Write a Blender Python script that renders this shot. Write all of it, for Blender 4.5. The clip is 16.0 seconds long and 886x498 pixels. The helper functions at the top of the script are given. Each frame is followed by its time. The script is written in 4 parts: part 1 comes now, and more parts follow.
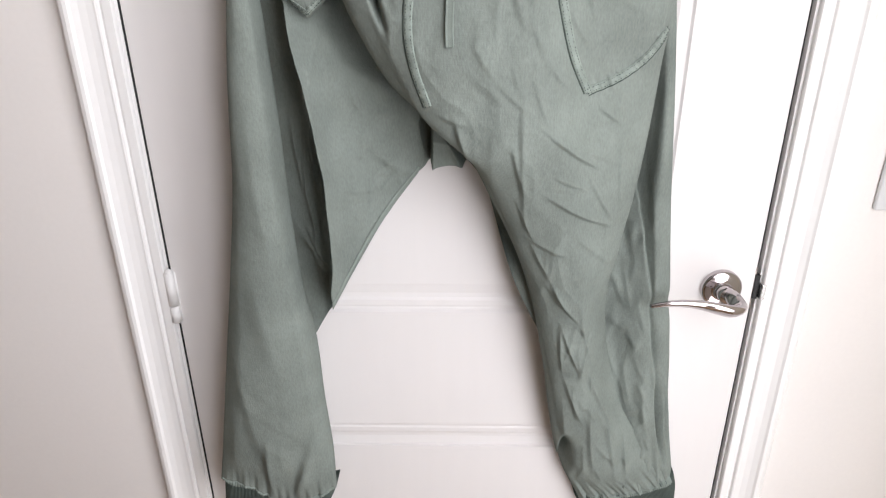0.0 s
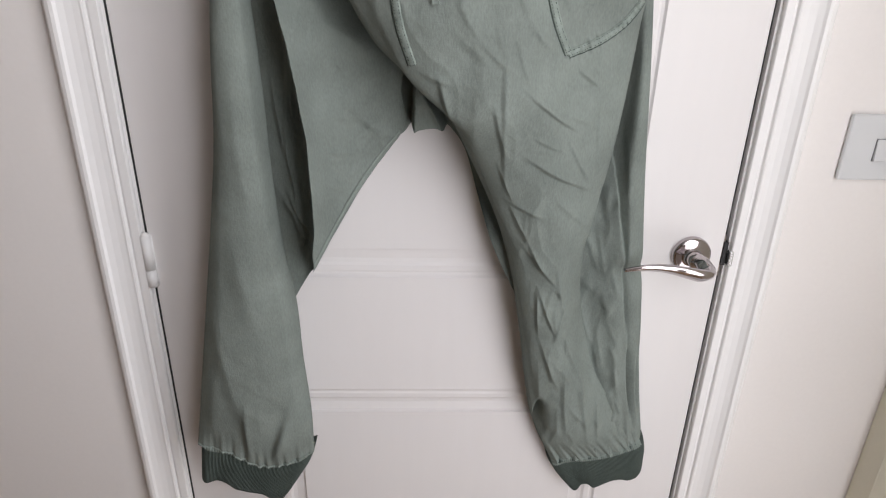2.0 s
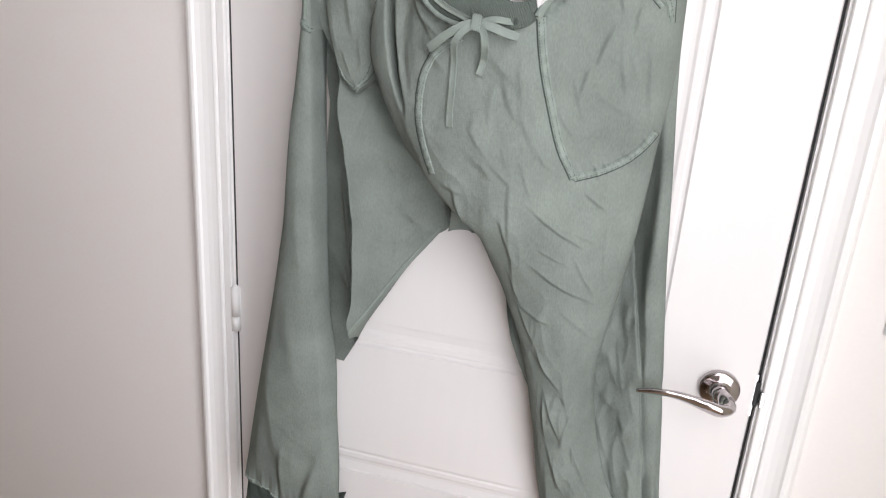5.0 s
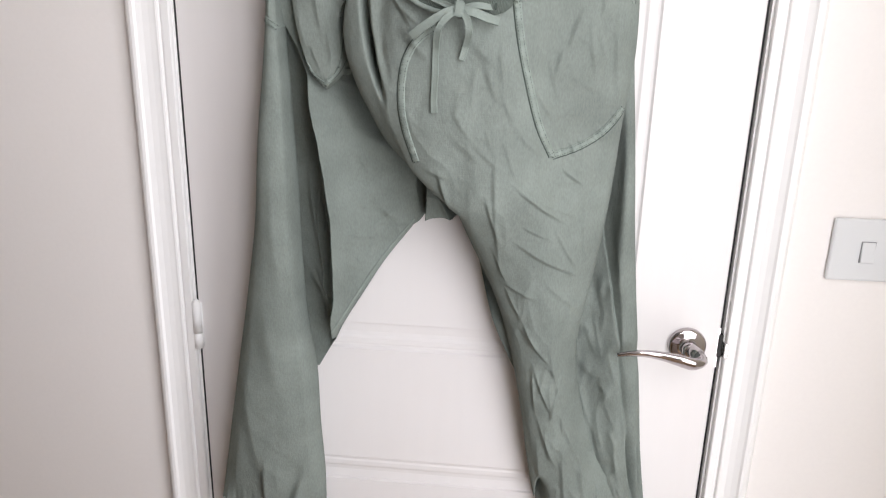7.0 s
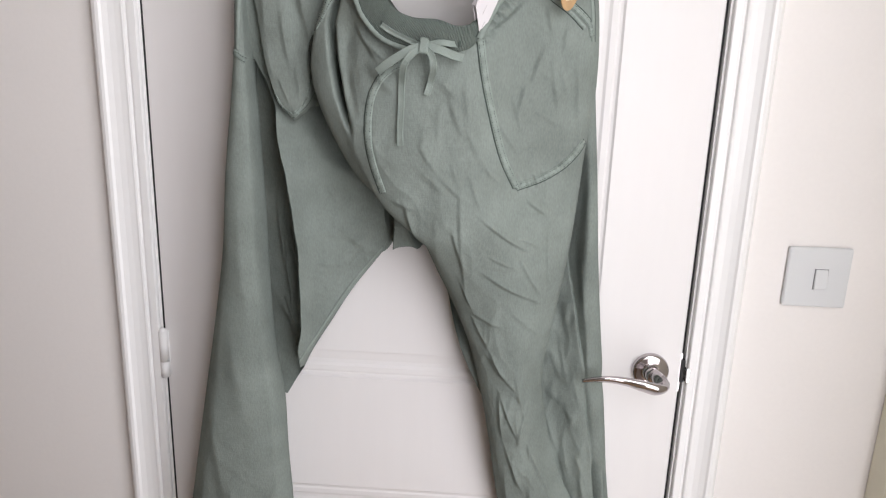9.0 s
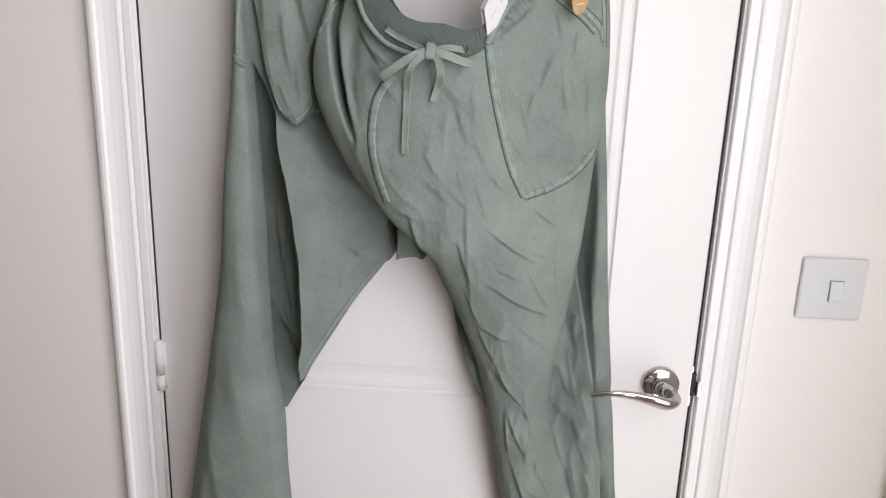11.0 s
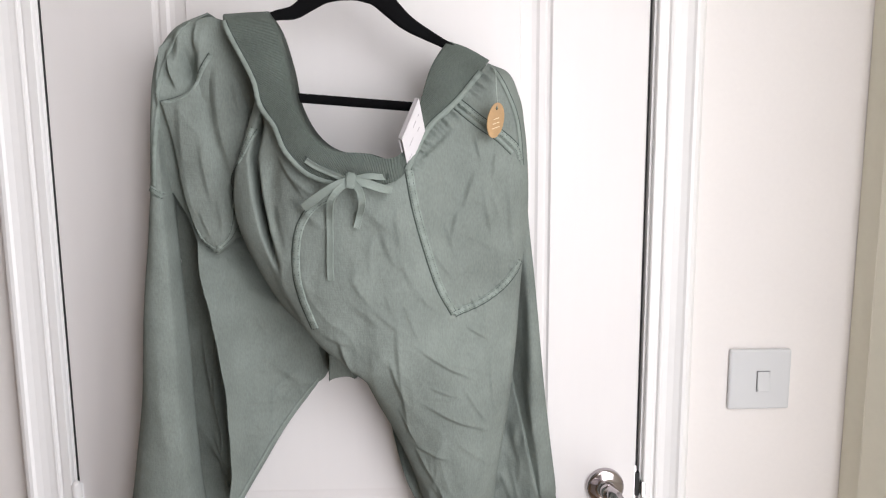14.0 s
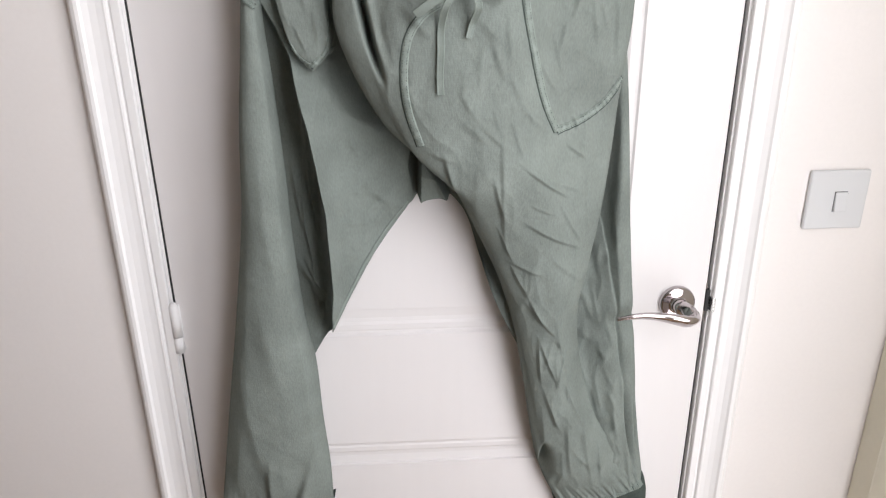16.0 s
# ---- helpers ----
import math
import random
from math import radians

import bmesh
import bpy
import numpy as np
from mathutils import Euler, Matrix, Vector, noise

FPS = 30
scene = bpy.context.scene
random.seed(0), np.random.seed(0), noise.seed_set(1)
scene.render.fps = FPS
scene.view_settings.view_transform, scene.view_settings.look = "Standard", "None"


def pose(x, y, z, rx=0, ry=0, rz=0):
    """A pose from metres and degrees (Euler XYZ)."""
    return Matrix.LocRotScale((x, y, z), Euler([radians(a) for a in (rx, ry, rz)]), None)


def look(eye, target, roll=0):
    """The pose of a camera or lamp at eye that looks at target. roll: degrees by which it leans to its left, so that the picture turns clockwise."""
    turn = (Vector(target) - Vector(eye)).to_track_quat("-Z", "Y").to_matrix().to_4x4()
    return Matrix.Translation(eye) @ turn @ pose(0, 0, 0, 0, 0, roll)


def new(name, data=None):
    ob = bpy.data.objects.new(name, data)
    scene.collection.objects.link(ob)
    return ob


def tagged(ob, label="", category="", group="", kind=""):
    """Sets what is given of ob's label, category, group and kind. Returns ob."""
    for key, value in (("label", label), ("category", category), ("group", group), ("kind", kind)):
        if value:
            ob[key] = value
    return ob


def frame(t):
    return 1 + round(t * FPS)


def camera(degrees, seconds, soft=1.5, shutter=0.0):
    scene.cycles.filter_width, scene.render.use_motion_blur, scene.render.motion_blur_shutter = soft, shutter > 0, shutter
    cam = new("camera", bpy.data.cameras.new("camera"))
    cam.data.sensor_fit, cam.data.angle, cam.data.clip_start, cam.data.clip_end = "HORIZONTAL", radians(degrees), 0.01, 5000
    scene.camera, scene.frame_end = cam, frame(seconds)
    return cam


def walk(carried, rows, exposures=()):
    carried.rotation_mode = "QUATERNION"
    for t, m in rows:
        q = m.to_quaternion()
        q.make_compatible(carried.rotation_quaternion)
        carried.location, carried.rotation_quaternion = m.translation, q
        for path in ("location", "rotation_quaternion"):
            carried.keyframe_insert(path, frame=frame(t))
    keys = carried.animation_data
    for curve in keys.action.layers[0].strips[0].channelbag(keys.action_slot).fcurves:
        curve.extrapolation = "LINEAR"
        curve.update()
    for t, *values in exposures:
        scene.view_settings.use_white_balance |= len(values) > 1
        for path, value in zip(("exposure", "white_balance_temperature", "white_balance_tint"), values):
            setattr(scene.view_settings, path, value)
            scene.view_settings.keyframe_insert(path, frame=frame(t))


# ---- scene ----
cam = camera(67.2, 16.0, 1.2)
PATH = [
    (0, (0.566, -0.786, 1.426), (0.525, 1.041, 0.613), -0.4),
    (0.5, (0.538, -0.805, 1.402), (0.57, 0.957, 0.457), 0.9),
    (1, (0.522, -0.818, 1.386), (0.529, 0.97, 0.491), 1.2),
    (1.5, (0.544, -0.812, 1.396), (0.6, 1.005, 0.562), 1.3),
    (2, (0.549, -0.81, 1.4), (0.61, 1.006, 0.562), 1.3),
    (2.5, (0.546, -0.836, 1.394), (0.592, 1.012, 0.632), 1.0),
    (3, (0.532, -0.864, 1.404), (0.583, 1.007, 0.7), 0.7),
    (3.5, (0.535, -0.874, 1.413), (0.528, 1.022, 0.778), 1.6),
    (4, (0.603, -0.861, 1.426), (0.519, 1.049, 0.838), 2.4),
    (4.5, (0.6885, -0.851, 1.4275), (0.4265, 1.057, 0.885), 4.2),
    (5, (0.753, -0.869, 1.436), (0.259, 0.976, 0.842), 4.0),
    (5.2, (0.756, -0.885, 1.405), (0.345, 0.99, 0.843), 4.5),
    (7.3, (0.637, -0.925, 1.4), (0.471, 0.996, 0.868), 1.8),
    (7.5, (0.645, -0.941, 1.393), (0.477, 1.005, 0.961), 2.5),
    (8, (0.647, -0.936, 1.43), (0.526, 1.0, 0.943), 1.9),
    (8.5, (0.655, -0.929, 1.414), (0.564, 1.007, 0.921), 1.9),
    (8.7, (0.655, -0.926, 1.418), (0.551, 1.012, 0.935), 1.8),
    (10.8, (0.639, -0.883, 1.415), (0.541, 1.056, 0.934), 2.4),
    (11, (0.643, -0.893, 1.42), (0.543, 1.048, 0.949), 2.0),
    (11.5, (0.653, -0.918, 1.429), (0.475, 1.041, 1.066), 0.2),
    (12, (0.647, -0.919, 1.496), (0.554, 1.046, 1.139), -1.6),
    (12.5, (0.642, -0.934, 1.49), (0.502, 1.044, 1.226), 0.8),
    (13, (0.64, -0.948, 1.483), (0.519, 1.039, 1.285), 1.3),
    (13.5, (0.647, -0.917, 1.487), (0.553, 1.044, 1.104), 0.9),
    (14, (0.658, -0.877, 1.477), (0.724, 1.104, 1.212), -0.4),
    (14.5, (0.651, -0.8605, 1.4785), (0.667, 1.104, 1.1105), -0.8),
    (15, (0.63, -0.85, 1.463), (0.581, 1.1, 1.024), -0.4),
    (15.5, (0.582, -0.854, 1.454), (0.614, 1.069, 0.907), -0.4),
    (16, (0.523, -0.878, 1.437), (0.619, 0.997, 0.75), -0.6),
]
EXPOSURES = [(0.0, 0.28), (0.3, 0.10), (0.6, -0.06), (1.0, -0.16), (2.0, -0.20), (3.0, -0.14), (3.6, -0.12), (4.0, -0.09), (4.5, 0.05), (5.0, 0.13), (7.5, 0.17), (8.0, 0.05), (8.5, -0.01), (11.0, -0.02),
             (12.0, 0.0), (13.0, -0.03), (14.0, 0.04), (15.0, -0.05), (15.5, 0.03), (16.0, 0.17)]
walk(cam, [(t, look(eye, target, roll)) for t, eye, target, roll in PATH], EXPOSURES)

# ---- light: daylight from unseen windows assumed to the right of the door ----
world = bpy.data.worlds.new("sky")
scene.world = world
world.use_nodes = True
sky = world.node_tree.nodes.new("ShaderNodeTexSky")
sky.sky_type, sky.sun_disc = "NISHITA", False
sky.sun_elevation, sky.sun_rotation = radians(40), radians(200)
world.node_tree.links.new(sky.outputs[0], world.node_tree.nodes["Background"].inputs[0])
world.node_tree.nodes["Background"].inputs[1].default_value = 0.1

WALL_R = 1.252
SPLAY_A, SPLAY_B = Vector((1.252, -0.58)), Vector((0.58, -1.50))
# two unseen openings, laid out to shape the light on the door: start, end along the wall, sill, head, watts
WINDOWS = ((0.03, 0.38, 0.06, 1.98, 9.6), (0.40, 0.70, 1.15, 2.36, 9.4))
inward = Vector((SPLAY_B.y - SPLAY_A.y, SPLAY_A.x - SPLAY_B.x)).normalized()
for s0, s1, z0, z1, watts in WINDOWS:
    lamp = bpy.data.lights.new("unseen_window_daylight", "AREA")
    lamp.shape, lamp.size, lamp.size_y = "RECTANGLE", (SPLAY_B - SPLAY_A).length * (s1 - s0), z1 - z0
    lamp.energy, lamp.color = watts, (0.990, 0.972, 1.010)
    eye = Vector((*(SPLAY_A.lerp(SPLAY_B, (s0 + s1) / 2) - inward * 0.03), (z0 + z1) / 2))
    new("unseen_window_daylight", lamp).matrix_world = look(eye, eye + Vector((*inward, 0)))


# ---- materials ----
def material(name, colour, rough=0.5, metal=0.0, spots=0.06, scale=6.0, grain=220.0, bump=0.08, sheen=0.0, warp=None, speckle=0.45):
    """Principled surface with broad stains, fine grain and relief."""
    m = bpy.data.materials.new(name)
    m.use_nodes = True
    n, l = m.node_tree.nodes, m.node_tree.links
    b = n["Principled BSDF"]
    b.inputs["Roughness"].default_value, b.inputs["Metallic"].default_value = rough, metal
    b.inputs["Sheen Weight"].default_value = sheen
    if rough > 0.88:
        b.inputs["Specular IOR Level"].default_value = 0.12
    co = n.new("ShaderNodeTexCoord")
    big, fine = n.new("ShaderNodeTexNoise"), n.new("ShaderNodeTexNoise")
    big.inputs["Scale"].default_value, big.inputs["Detail"].default_value = scale, 5.0
    fine.inputs["Scale"].default_value, fine.inputs["Detail"].default_value = grain, 3.0
    for t in (big, fine):
        l.new(co.outputs["Object"], t.inputs["Vector"])
    if warp:
        mp = n.new("ShaderNodeMapping")
        mp.inputs["Scale"].default_value = warp
        l.new(co.outputs["Object"], mp.inputs["Vector"])
        l.new(mp.outputs[0], fine.inputs["Vector"])
    add = n.new("ShaderNodeMath")
    add.operation = "MULTIPLY_ADD"
    l.new(fine.outputs[0], add.inputs[0])
    add.inputs[1].default_value = speckle
    l.new(big.outputs[0], add.inputs[2])
    ramp = n.new("ShaderNodeValToRGB")
    ramp.color_ramp.elements[0].position, ramp.color_ramp.elements[1].position = 0.22 + speckle * 0.5, 0.78 + speckle * 0.5
    ramp.color_ramp.elements[0].color = (*[c * (1 - spots) for c in colour], 1)
    ramp.color_ramp.elements[1].color = (*[min(1, c * (1 + spots)) for c in colour], 1)
    l.new(add.outputs[0], ramp.inputs[0])
    l.new(ramp.outputs[0], b.inputs["Base Color"])
    if bump:
        bp = n.new("ShaderNodeBump")
        bp.inputs["Strength"].default_value, bp.inputs["Distance"].default_value = bump, 0.001
        l.new(fine.outputs[0], bp.inputs["Height"])
        l.new(bp.outputs[0], b.inputs["Normal"])
    return m


def cloth(name, colour, ribs=0.0):
    """Washed woven cloth; ribs: knitted ribs for each unit of the u coordinate."""
    m = material(name, colour, 0.92, 0, 0.19, 14.0, 560.0, 0.40, 0.0, (1.0, 1.0, 0.35), 0.55)
    n, l = m.node_tree.nodes, m.node_tree.links
    b = n["Principled BSDF"]
    if ribs:
        uv = n.new("ShaderNodeUVMap")
        uv.uv_map = "UVMap"
        w = n.new("ShaderNodeTexWave")
        w.bands_direction = "X"
        w.inputs["Scale"].default_value, w.inputs["Distortion"].default_value, w.inputs["Detail"].default_value = ribs, 0.6, 1.0
        l.new(uv.outputs[0], w.inputs["Vector"])
        bp = n.new("ShaderNodeBump")
        bp.inputs["Strength"].default_value, bp.inputs["Distance"].default_value = 0.85, 0.0013
        l.new(w.outputs["Fac"], bp.inputs["Height"])
    else:
        # a second thread direction across the first
        mp = n.new("ShaderNodeMapping")
        mp.inputs["Scale"].default_value = (0.2, 1.0, 1.0)
        l.new(n["Texture Coordinate"].outputs["Object"], mp.inputs["Vector"])
        weft = n.new("ShaderNodeTexNoise")
        weft.inputs["Scale"].default_value, weft.inputs["Detail"].default_value = 520.0, 2.0
        l.new(mp.outputs[0], weft.inputs["Vector"])
        bp = n.new("ShaderNodeBump")
        bp.inputs["Strength"].default_value, bp.inputs["Distance"].default_value = 0.35, 0.001
        l.new(weft.outputs[0], bp.inputs["Height"])
    for old in [x for x in n if x.bl_idname == "ShaderNodeBump" and x != bp]:
        l.new(old.outputs[0], bp.inputs["Normal"])
    l.new(bp.outputs[0], b.inputs["Normal"])
    return m


WALL = material("wall_paint", (0.815, 0.782, 0.76), 0.75, 0, 0.025, 2.5, 160.0, 0.10)
# unseen walls: beige chosen to throw warm light back on the left
BEIGE = material("beige_bounce_wall", (0.50, 0.40, 0.31), 0.8, 0, 0.04, 2.5, 160.0, 0.10)
CREAM = material("cream_paint", (0.80, 0.77, 0.64), 0.5, 0, 0.03, 3.0, 120.0, 0.05)
GLOSS = material("white_satin_paint", (0.84, 0.83, 0.82), 0.34, 0, 0.02, 3.0, 90.0, 0.05)
DOORP = material("door_paint", (0.775, 0.75, 0.74), 0.42, 0, 0.02, 3.0, 60.0, 0.07, 0, (1.0, 1.0, 0.08))
PLATE = material("switch_plastic", (0.66, 0.67, 0.68), 0.35, 0, 0.01, 5.0, 50.0, 0.0)
# unseen floor: its warm tone tints the light it bounces up
CARPET = material("carpet", (0.38, 0.275, 0.185), 0.95, 0, 0.25, 12.0, 500.0, 0.8)
PLASTER = material("ceiling_paint", (0.82, 0.81, 0.79), 0.85, 0, 0.02, 2.0, 140.0, 0.1)
CHROME = material("chrome", (0.52, 0.48, 0.49), 0.07, 1.0, 0.02, 30.0, 300.0, 0.0)
STEEL = material("steel_wire", (0.62, 0.62, 0.62), 0.22, 1.0, 0.03, 30.0, 300.0, 0.0)
# near-black colour painted as the shade inside gaps and recesses
DARK = material("gap_shade", (0.03, 0.03, 0.03), 0.8, 0, 0.1, 10.0, 100.0, 0.0)
VELVET = material("black_velvet", (0.004, 0.004, 0.0045), 0.95, 0, 0.3, 40.0, 900.0, 0.5, 0.0)
GREEN = cloth("sage_linen", (0.190, 0.217, 0.197))
RIB = cloth("sage_rib_knit", (0.128, 0.152, 0.134), 142.0)
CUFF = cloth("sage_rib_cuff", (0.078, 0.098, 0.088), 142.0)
THREAD = material("sage_thread", (0.225, 0.262, 0.236), 0.9, 0, 0.15, 60.0, 900.0, 0.3)
PUCKER = material("pale_seam", (0.232, 0.270, 0.243), 0.92, 0, 0.25, 70.0, 800.0, 0.4)
# dark thread, also painted as shade along the seams
THREAD_SHADE = material("dark_thread_and_shade", (0.066, 0.083, 0.073), 0.9, 0, 0.2, 60.0, 900.0, 0.3)
CARD = material("white_card", (0.60, 0.575, 0.585), 0.6, 0, 0.02, 20.0, 300.0, 0.03)
ROCKER_SHADE = material("rocker_gap_shade", (0.20, 0.20, 0.21), 0.7, 0, 0.1, 50.0, 300.0, 0.0)
FAINT = material("faint_print", (0.36, 0.34, 0.35), 0.7, 0, 0.2, 80.0, 300.0, 0.0)
KRAFT = material("kraft_card", (0.44, 0.28, 0.14), 0.75, 0, 0.12, 60.0, 700.0, 0.1)
CREAMINK = material("cream_print", (0.75, 0.62, 0.44), 0.7, 0, 0.05, 50.0, 300.0, 0.0)
STRING = material("grey_string", (0.30, 0.34, 0.31), 0.9, 0, 0.1, 60.0, 900.0, 0.2)


# ---- building helpers ----
def thing(name, at, label="", category="", group="", kind=""):
    e = new(name)
    e.location = at
    return tagged(e, label, category, group, kind)


def fit_to_view(mesh, stretch):
    """Shifts and stretches what hangs on the door to fit the camera's view; its back stays on the leaf."""
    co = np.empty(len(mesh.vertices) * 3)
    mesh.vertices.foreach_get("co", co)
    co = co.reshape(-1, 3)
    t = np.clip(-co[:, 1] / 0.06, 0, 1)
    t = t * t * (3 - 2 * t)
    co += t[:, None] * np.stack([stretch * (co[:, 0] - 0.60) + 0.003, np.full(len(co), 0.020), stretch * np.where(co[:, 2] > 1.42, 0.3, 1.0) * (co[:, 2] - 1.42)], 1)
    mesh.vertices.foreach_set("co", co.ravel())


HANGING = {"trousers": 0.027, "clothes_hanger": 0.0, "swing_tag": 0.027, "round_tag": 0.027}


def put_mesh(name, mesh, mat, parent=None, label="", smooth=False):
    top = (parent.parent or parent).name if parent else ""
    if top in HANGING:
        fit_to_view(mesh, HANGING[top])
    mesh.materials.append(mat)
    if smooth:
        mesh.polygons.foreach_set("use_smooth", [True] * len(mesh.polygons))
    ob = new(name, mesh)
    if parent:
        ob.parent = parent
        ob.matrix_parent_inverse = Matrix.Translation(-parent.location)
    return tagged(ob, label)


def part(name, bm, mat, parent=None, label="", smooth=False):
    mesh = bpy.data.meshes.new(name)
    bmesh.ops.recalc_face_normals(bm, faces=bm.faces)
    bm.to_mesh(mesh)
    bm.free()
    return put_mesh(name, mesh, mat, parent, label, smooth)


def box(bm, x0, x1, y0, y1, z0, z1, bevel=0.0):
    r = bmesh.ops.create_cube(bm, size=1.0, matrix=Matrix.Translation(((x0 + x1) / 2, (y0 + y1) / 2, (z0 + z1) / 2)) @ Matrix.Diagonal((x1 - x0, y1 - y0, z1 - z0, 1)))
    if bevel:
        es = list({e for v in r["verts"] for e in v.link_edges})
        bmesh.ops.bevel(bm, geom=es, offset=bevel, segments=2, affect="EDGES", profile=0.5)
    return bm


def boxes(*rows, bevel=0.0):
    bm = bmesh.new()
    for r in rows:
        box(bm, *r, bevel=bevel)
    return bm


def extrude_profile(pts, place, a, b):
    """A closed outline pts of (p, q), swept from a to b; place(p, q, s) gives the point."""
    bm = bmesh.new()
    r0 = [bm.verts.new(place(p, q, a)) for p, q in pts]
    r1 = [bm.verts.new(place(p, q, b)) for p, q in pts]
    n = len(pts)
    for i in range(n):
        bm.faces.new((r0[i], r0[(i + 1) % n], r1[(i + 1) % n], r1[i]))
    bm.faces.new(r0), bm.faces.new(r1[::-1])
    return bm


def spline(pts, n):
    """n + 1 points along a smooth curve through pts, evenly spaced by length."""
    p = np.array(pts, float)
    if len(p) == 2:
        return p[0] + (p[1] - p[0]) * np.linspace(0, 1, n + 1)[:, None]
    e = np.vstack([2 * p[0] - p[1], p, 2 * p[-1] - p[-2]])
    out = []
    for i in range(1, len(e) - 2):
        t = np.linspace(0, 1, 16, endpoint=False)[:, None]
        a, b, c, d = e[i - 1], e[i], e[i + 1], e[i + 2]
        out.append(0.5 * (2 * b + (c - a) * t + (2 * a - 5 * b + 4 * c - d) * t ** 2 + (3 * b - a - 3 * c + d) * t ** 3))
    out = np.vstack(out + [p[-1:]])
    s = np.r_[0, np.cumsum(np.linalg.norm(np.diff(out, axis=0), axis=1))]
    q = np.linspace(0, s[-1], n + 1)
    return np.stack([np.interp(q, s, out[:, k]) for k in range(out.shape[1])], axis=1)


def sweep(path, section, closed=True, caps=True):
    """A tube: section(i, n) gives (side, up) offsets, for a path of 3D points."""
    bm = bmesh.new()
    pts = [Vector(p) for p in path]
    rings = []
    side = None
    for i, p in enumerate(pts):
        t = (pts[min(i + 1, len(pts) - 1)] - pts[max(i - 1, 0)]).normalized()
        s = t.cross(Vector((0, -1, 0))) if side is None else side - side.dot(t) * t
        if s.length < 1e-4:
            s = t.cross(Vector((1, 0, 0)))
        side = s.normalized()
        up = side.cross(t).normalized()
        rings.append([bm.verts.new(p + side * a + up * b) for a, b in section(i, len(pts))])
    k = len(rings[0])
    for a, b in zip(rings, rings[1:]):
        for j in range(k):
            bm.faces.new((a[j], a[(j + 1) % k], b[(j + 1) % k], b[j]))
    if caps:
        bm.faces.new(rings[0][::-1]), bm.faces.new(rings[-1])
    return bm


def disc(r, n=10, squash=1.0):
    return [(r * math.cos(2 * math.pi * i / n), r * squash * math.sin(2 * math.pi * i / n)) for i in range(n)]


# ---- the room ----
X0, Y0, TOP = -1.7, -3.3, 2.4
LEAF0, LEAF1, LEAFT = 0.1872, 0.9560, 1.981
OPEN0, OPEN1, OPENT = 0.1855, 0.9610, 1.985

tagged(part("floor", boxes((X0, WALL_R, Y0, 0.3, -0.1, 0)), CARPET), "unseen beige carpet floor, coloured for warm bounce light", "floor", kind="structure")
tagged(part("ceiling", boxes((X0, WALL_R, Y0, 0.0, TOP, TOP + 0.1)), PLASTER), "plain white painted ceiling", "ceiling", kind="structure")
tagged(part("wall_north", boxes((X0, OPEN0 - 0.028, 0, 0.12, 0, TOP), (OPEN1 + 0.028, WALL_R, 0, 0.12, 0, TOP), (OPEN0 - 0.028, OPEN1 + 0.028, 0, 0.12, OPENT + 0.028, TOP)), WALL),
       "white painted plaster wall round the door", "wall", kind="structure")
tagged(part("wall_west", boxes((X0 - 0.1, X0, Y0, 0.12, 0, TOP)), BEIGE), "unseen beige wall, coloured for warm bounce light", "wall", kind="structure")


def wall_run(bm, a, b, z0, z1, thick=0.15):
    """A stretch of wall between two plan points; its thickness lies to the right of a to b, outside the room."""
    a, b = Vector(a), Vector(b)
    n = Vector(((b - a).y, -(b - a).x)).normalized() * -thick
    lo = [bm.verts.new((p.x, p.y, z0)) for p in (a, b, b + n, a + n)]
    hi = [bm.verts.new((p.x, p.y, z1)) for p in (a, b, b + n, a + n)]
    bm.faces.new(lo), bm.faces.new(hi)
    for k in range(4):
        bm.faces.new((lo[k], lo[(k + 1) % 4], hi[(k + 1) % 4], hi[k]))


def wall_of(*runs):
    bm = bmesh.new()
    for r in runs:
        wall_run(bm, *r)
    return bm


tagged(part("wall_south", boxes((X0, SPLAY_B.x, Y0 - 0.1, Y0, 0, TOP)), BEIGE), "unseen beige wall, coloured for warm bounce light", "wall", kind="structure")
tagged(part("wall_east", wall_of(((WALL_R, 0.12), SPLAY_A, 0, TOP), (SPLAY_B, (SPLAY_B.x, Y0), 0, TOP)), CREAM), "cream painted wall", "wall", kind="structure")
# unseen splayed wall, added and angled so that its openings light the door
runs, at = [], 0.0
for s0, s1, z0, z1, watts in WINDOWS:
    p, q, r = (SPLAY_A.lerp(SPLAY_B, s) for s in (at, s0, s1))
    runs += [(p, q, 0, TOP), (q, r, 0, z0), (q, r, z1, TOP)]
    at = s1
runs.append((SPLAY_A.lerp(SPLAY_B, at), SPLAY_B, 0, TOP))
tagged(part("wall_southeast", wall_of(*runs), WALL), "unseen white wall with two openings that shape the light", "wall", kind="structure")
tagged(part("landing_wall", boxes((OPEN0 - 0.1, OPEN1 + 0.1, 0.20, 0.24, 0, TOP)), WALL), "plain wall behind the closed door", "wall", kind="structure")

# fitted cupboard on the wall to the right: an edge strip, a dark strip painted as the gap's shade, and its door
cupboard = thing("cupboard", (WALL_R, -0.3, 0), "cream painted fitted cupboard beside the door wall", "cupboard")
part("side_strip", boxes((WALL_R - 0.004, WALL_R, -0.048, -0.001, 0.0, 2.3)), CREAM, cupboard)
part("gap_strip", boxes((WALL_R - 0.001, WALL_R, -0.0520, -0.0485, 0.0, 2.3)), DARK, cupboard, "dark strip painted as shade in a narrow gap")
part("door", boxes((WALL_R - 0.016, WALL_R, -0.575, -0.0525, 0.05, 2.25), bevel=0.0075), CREAM, cupboard)

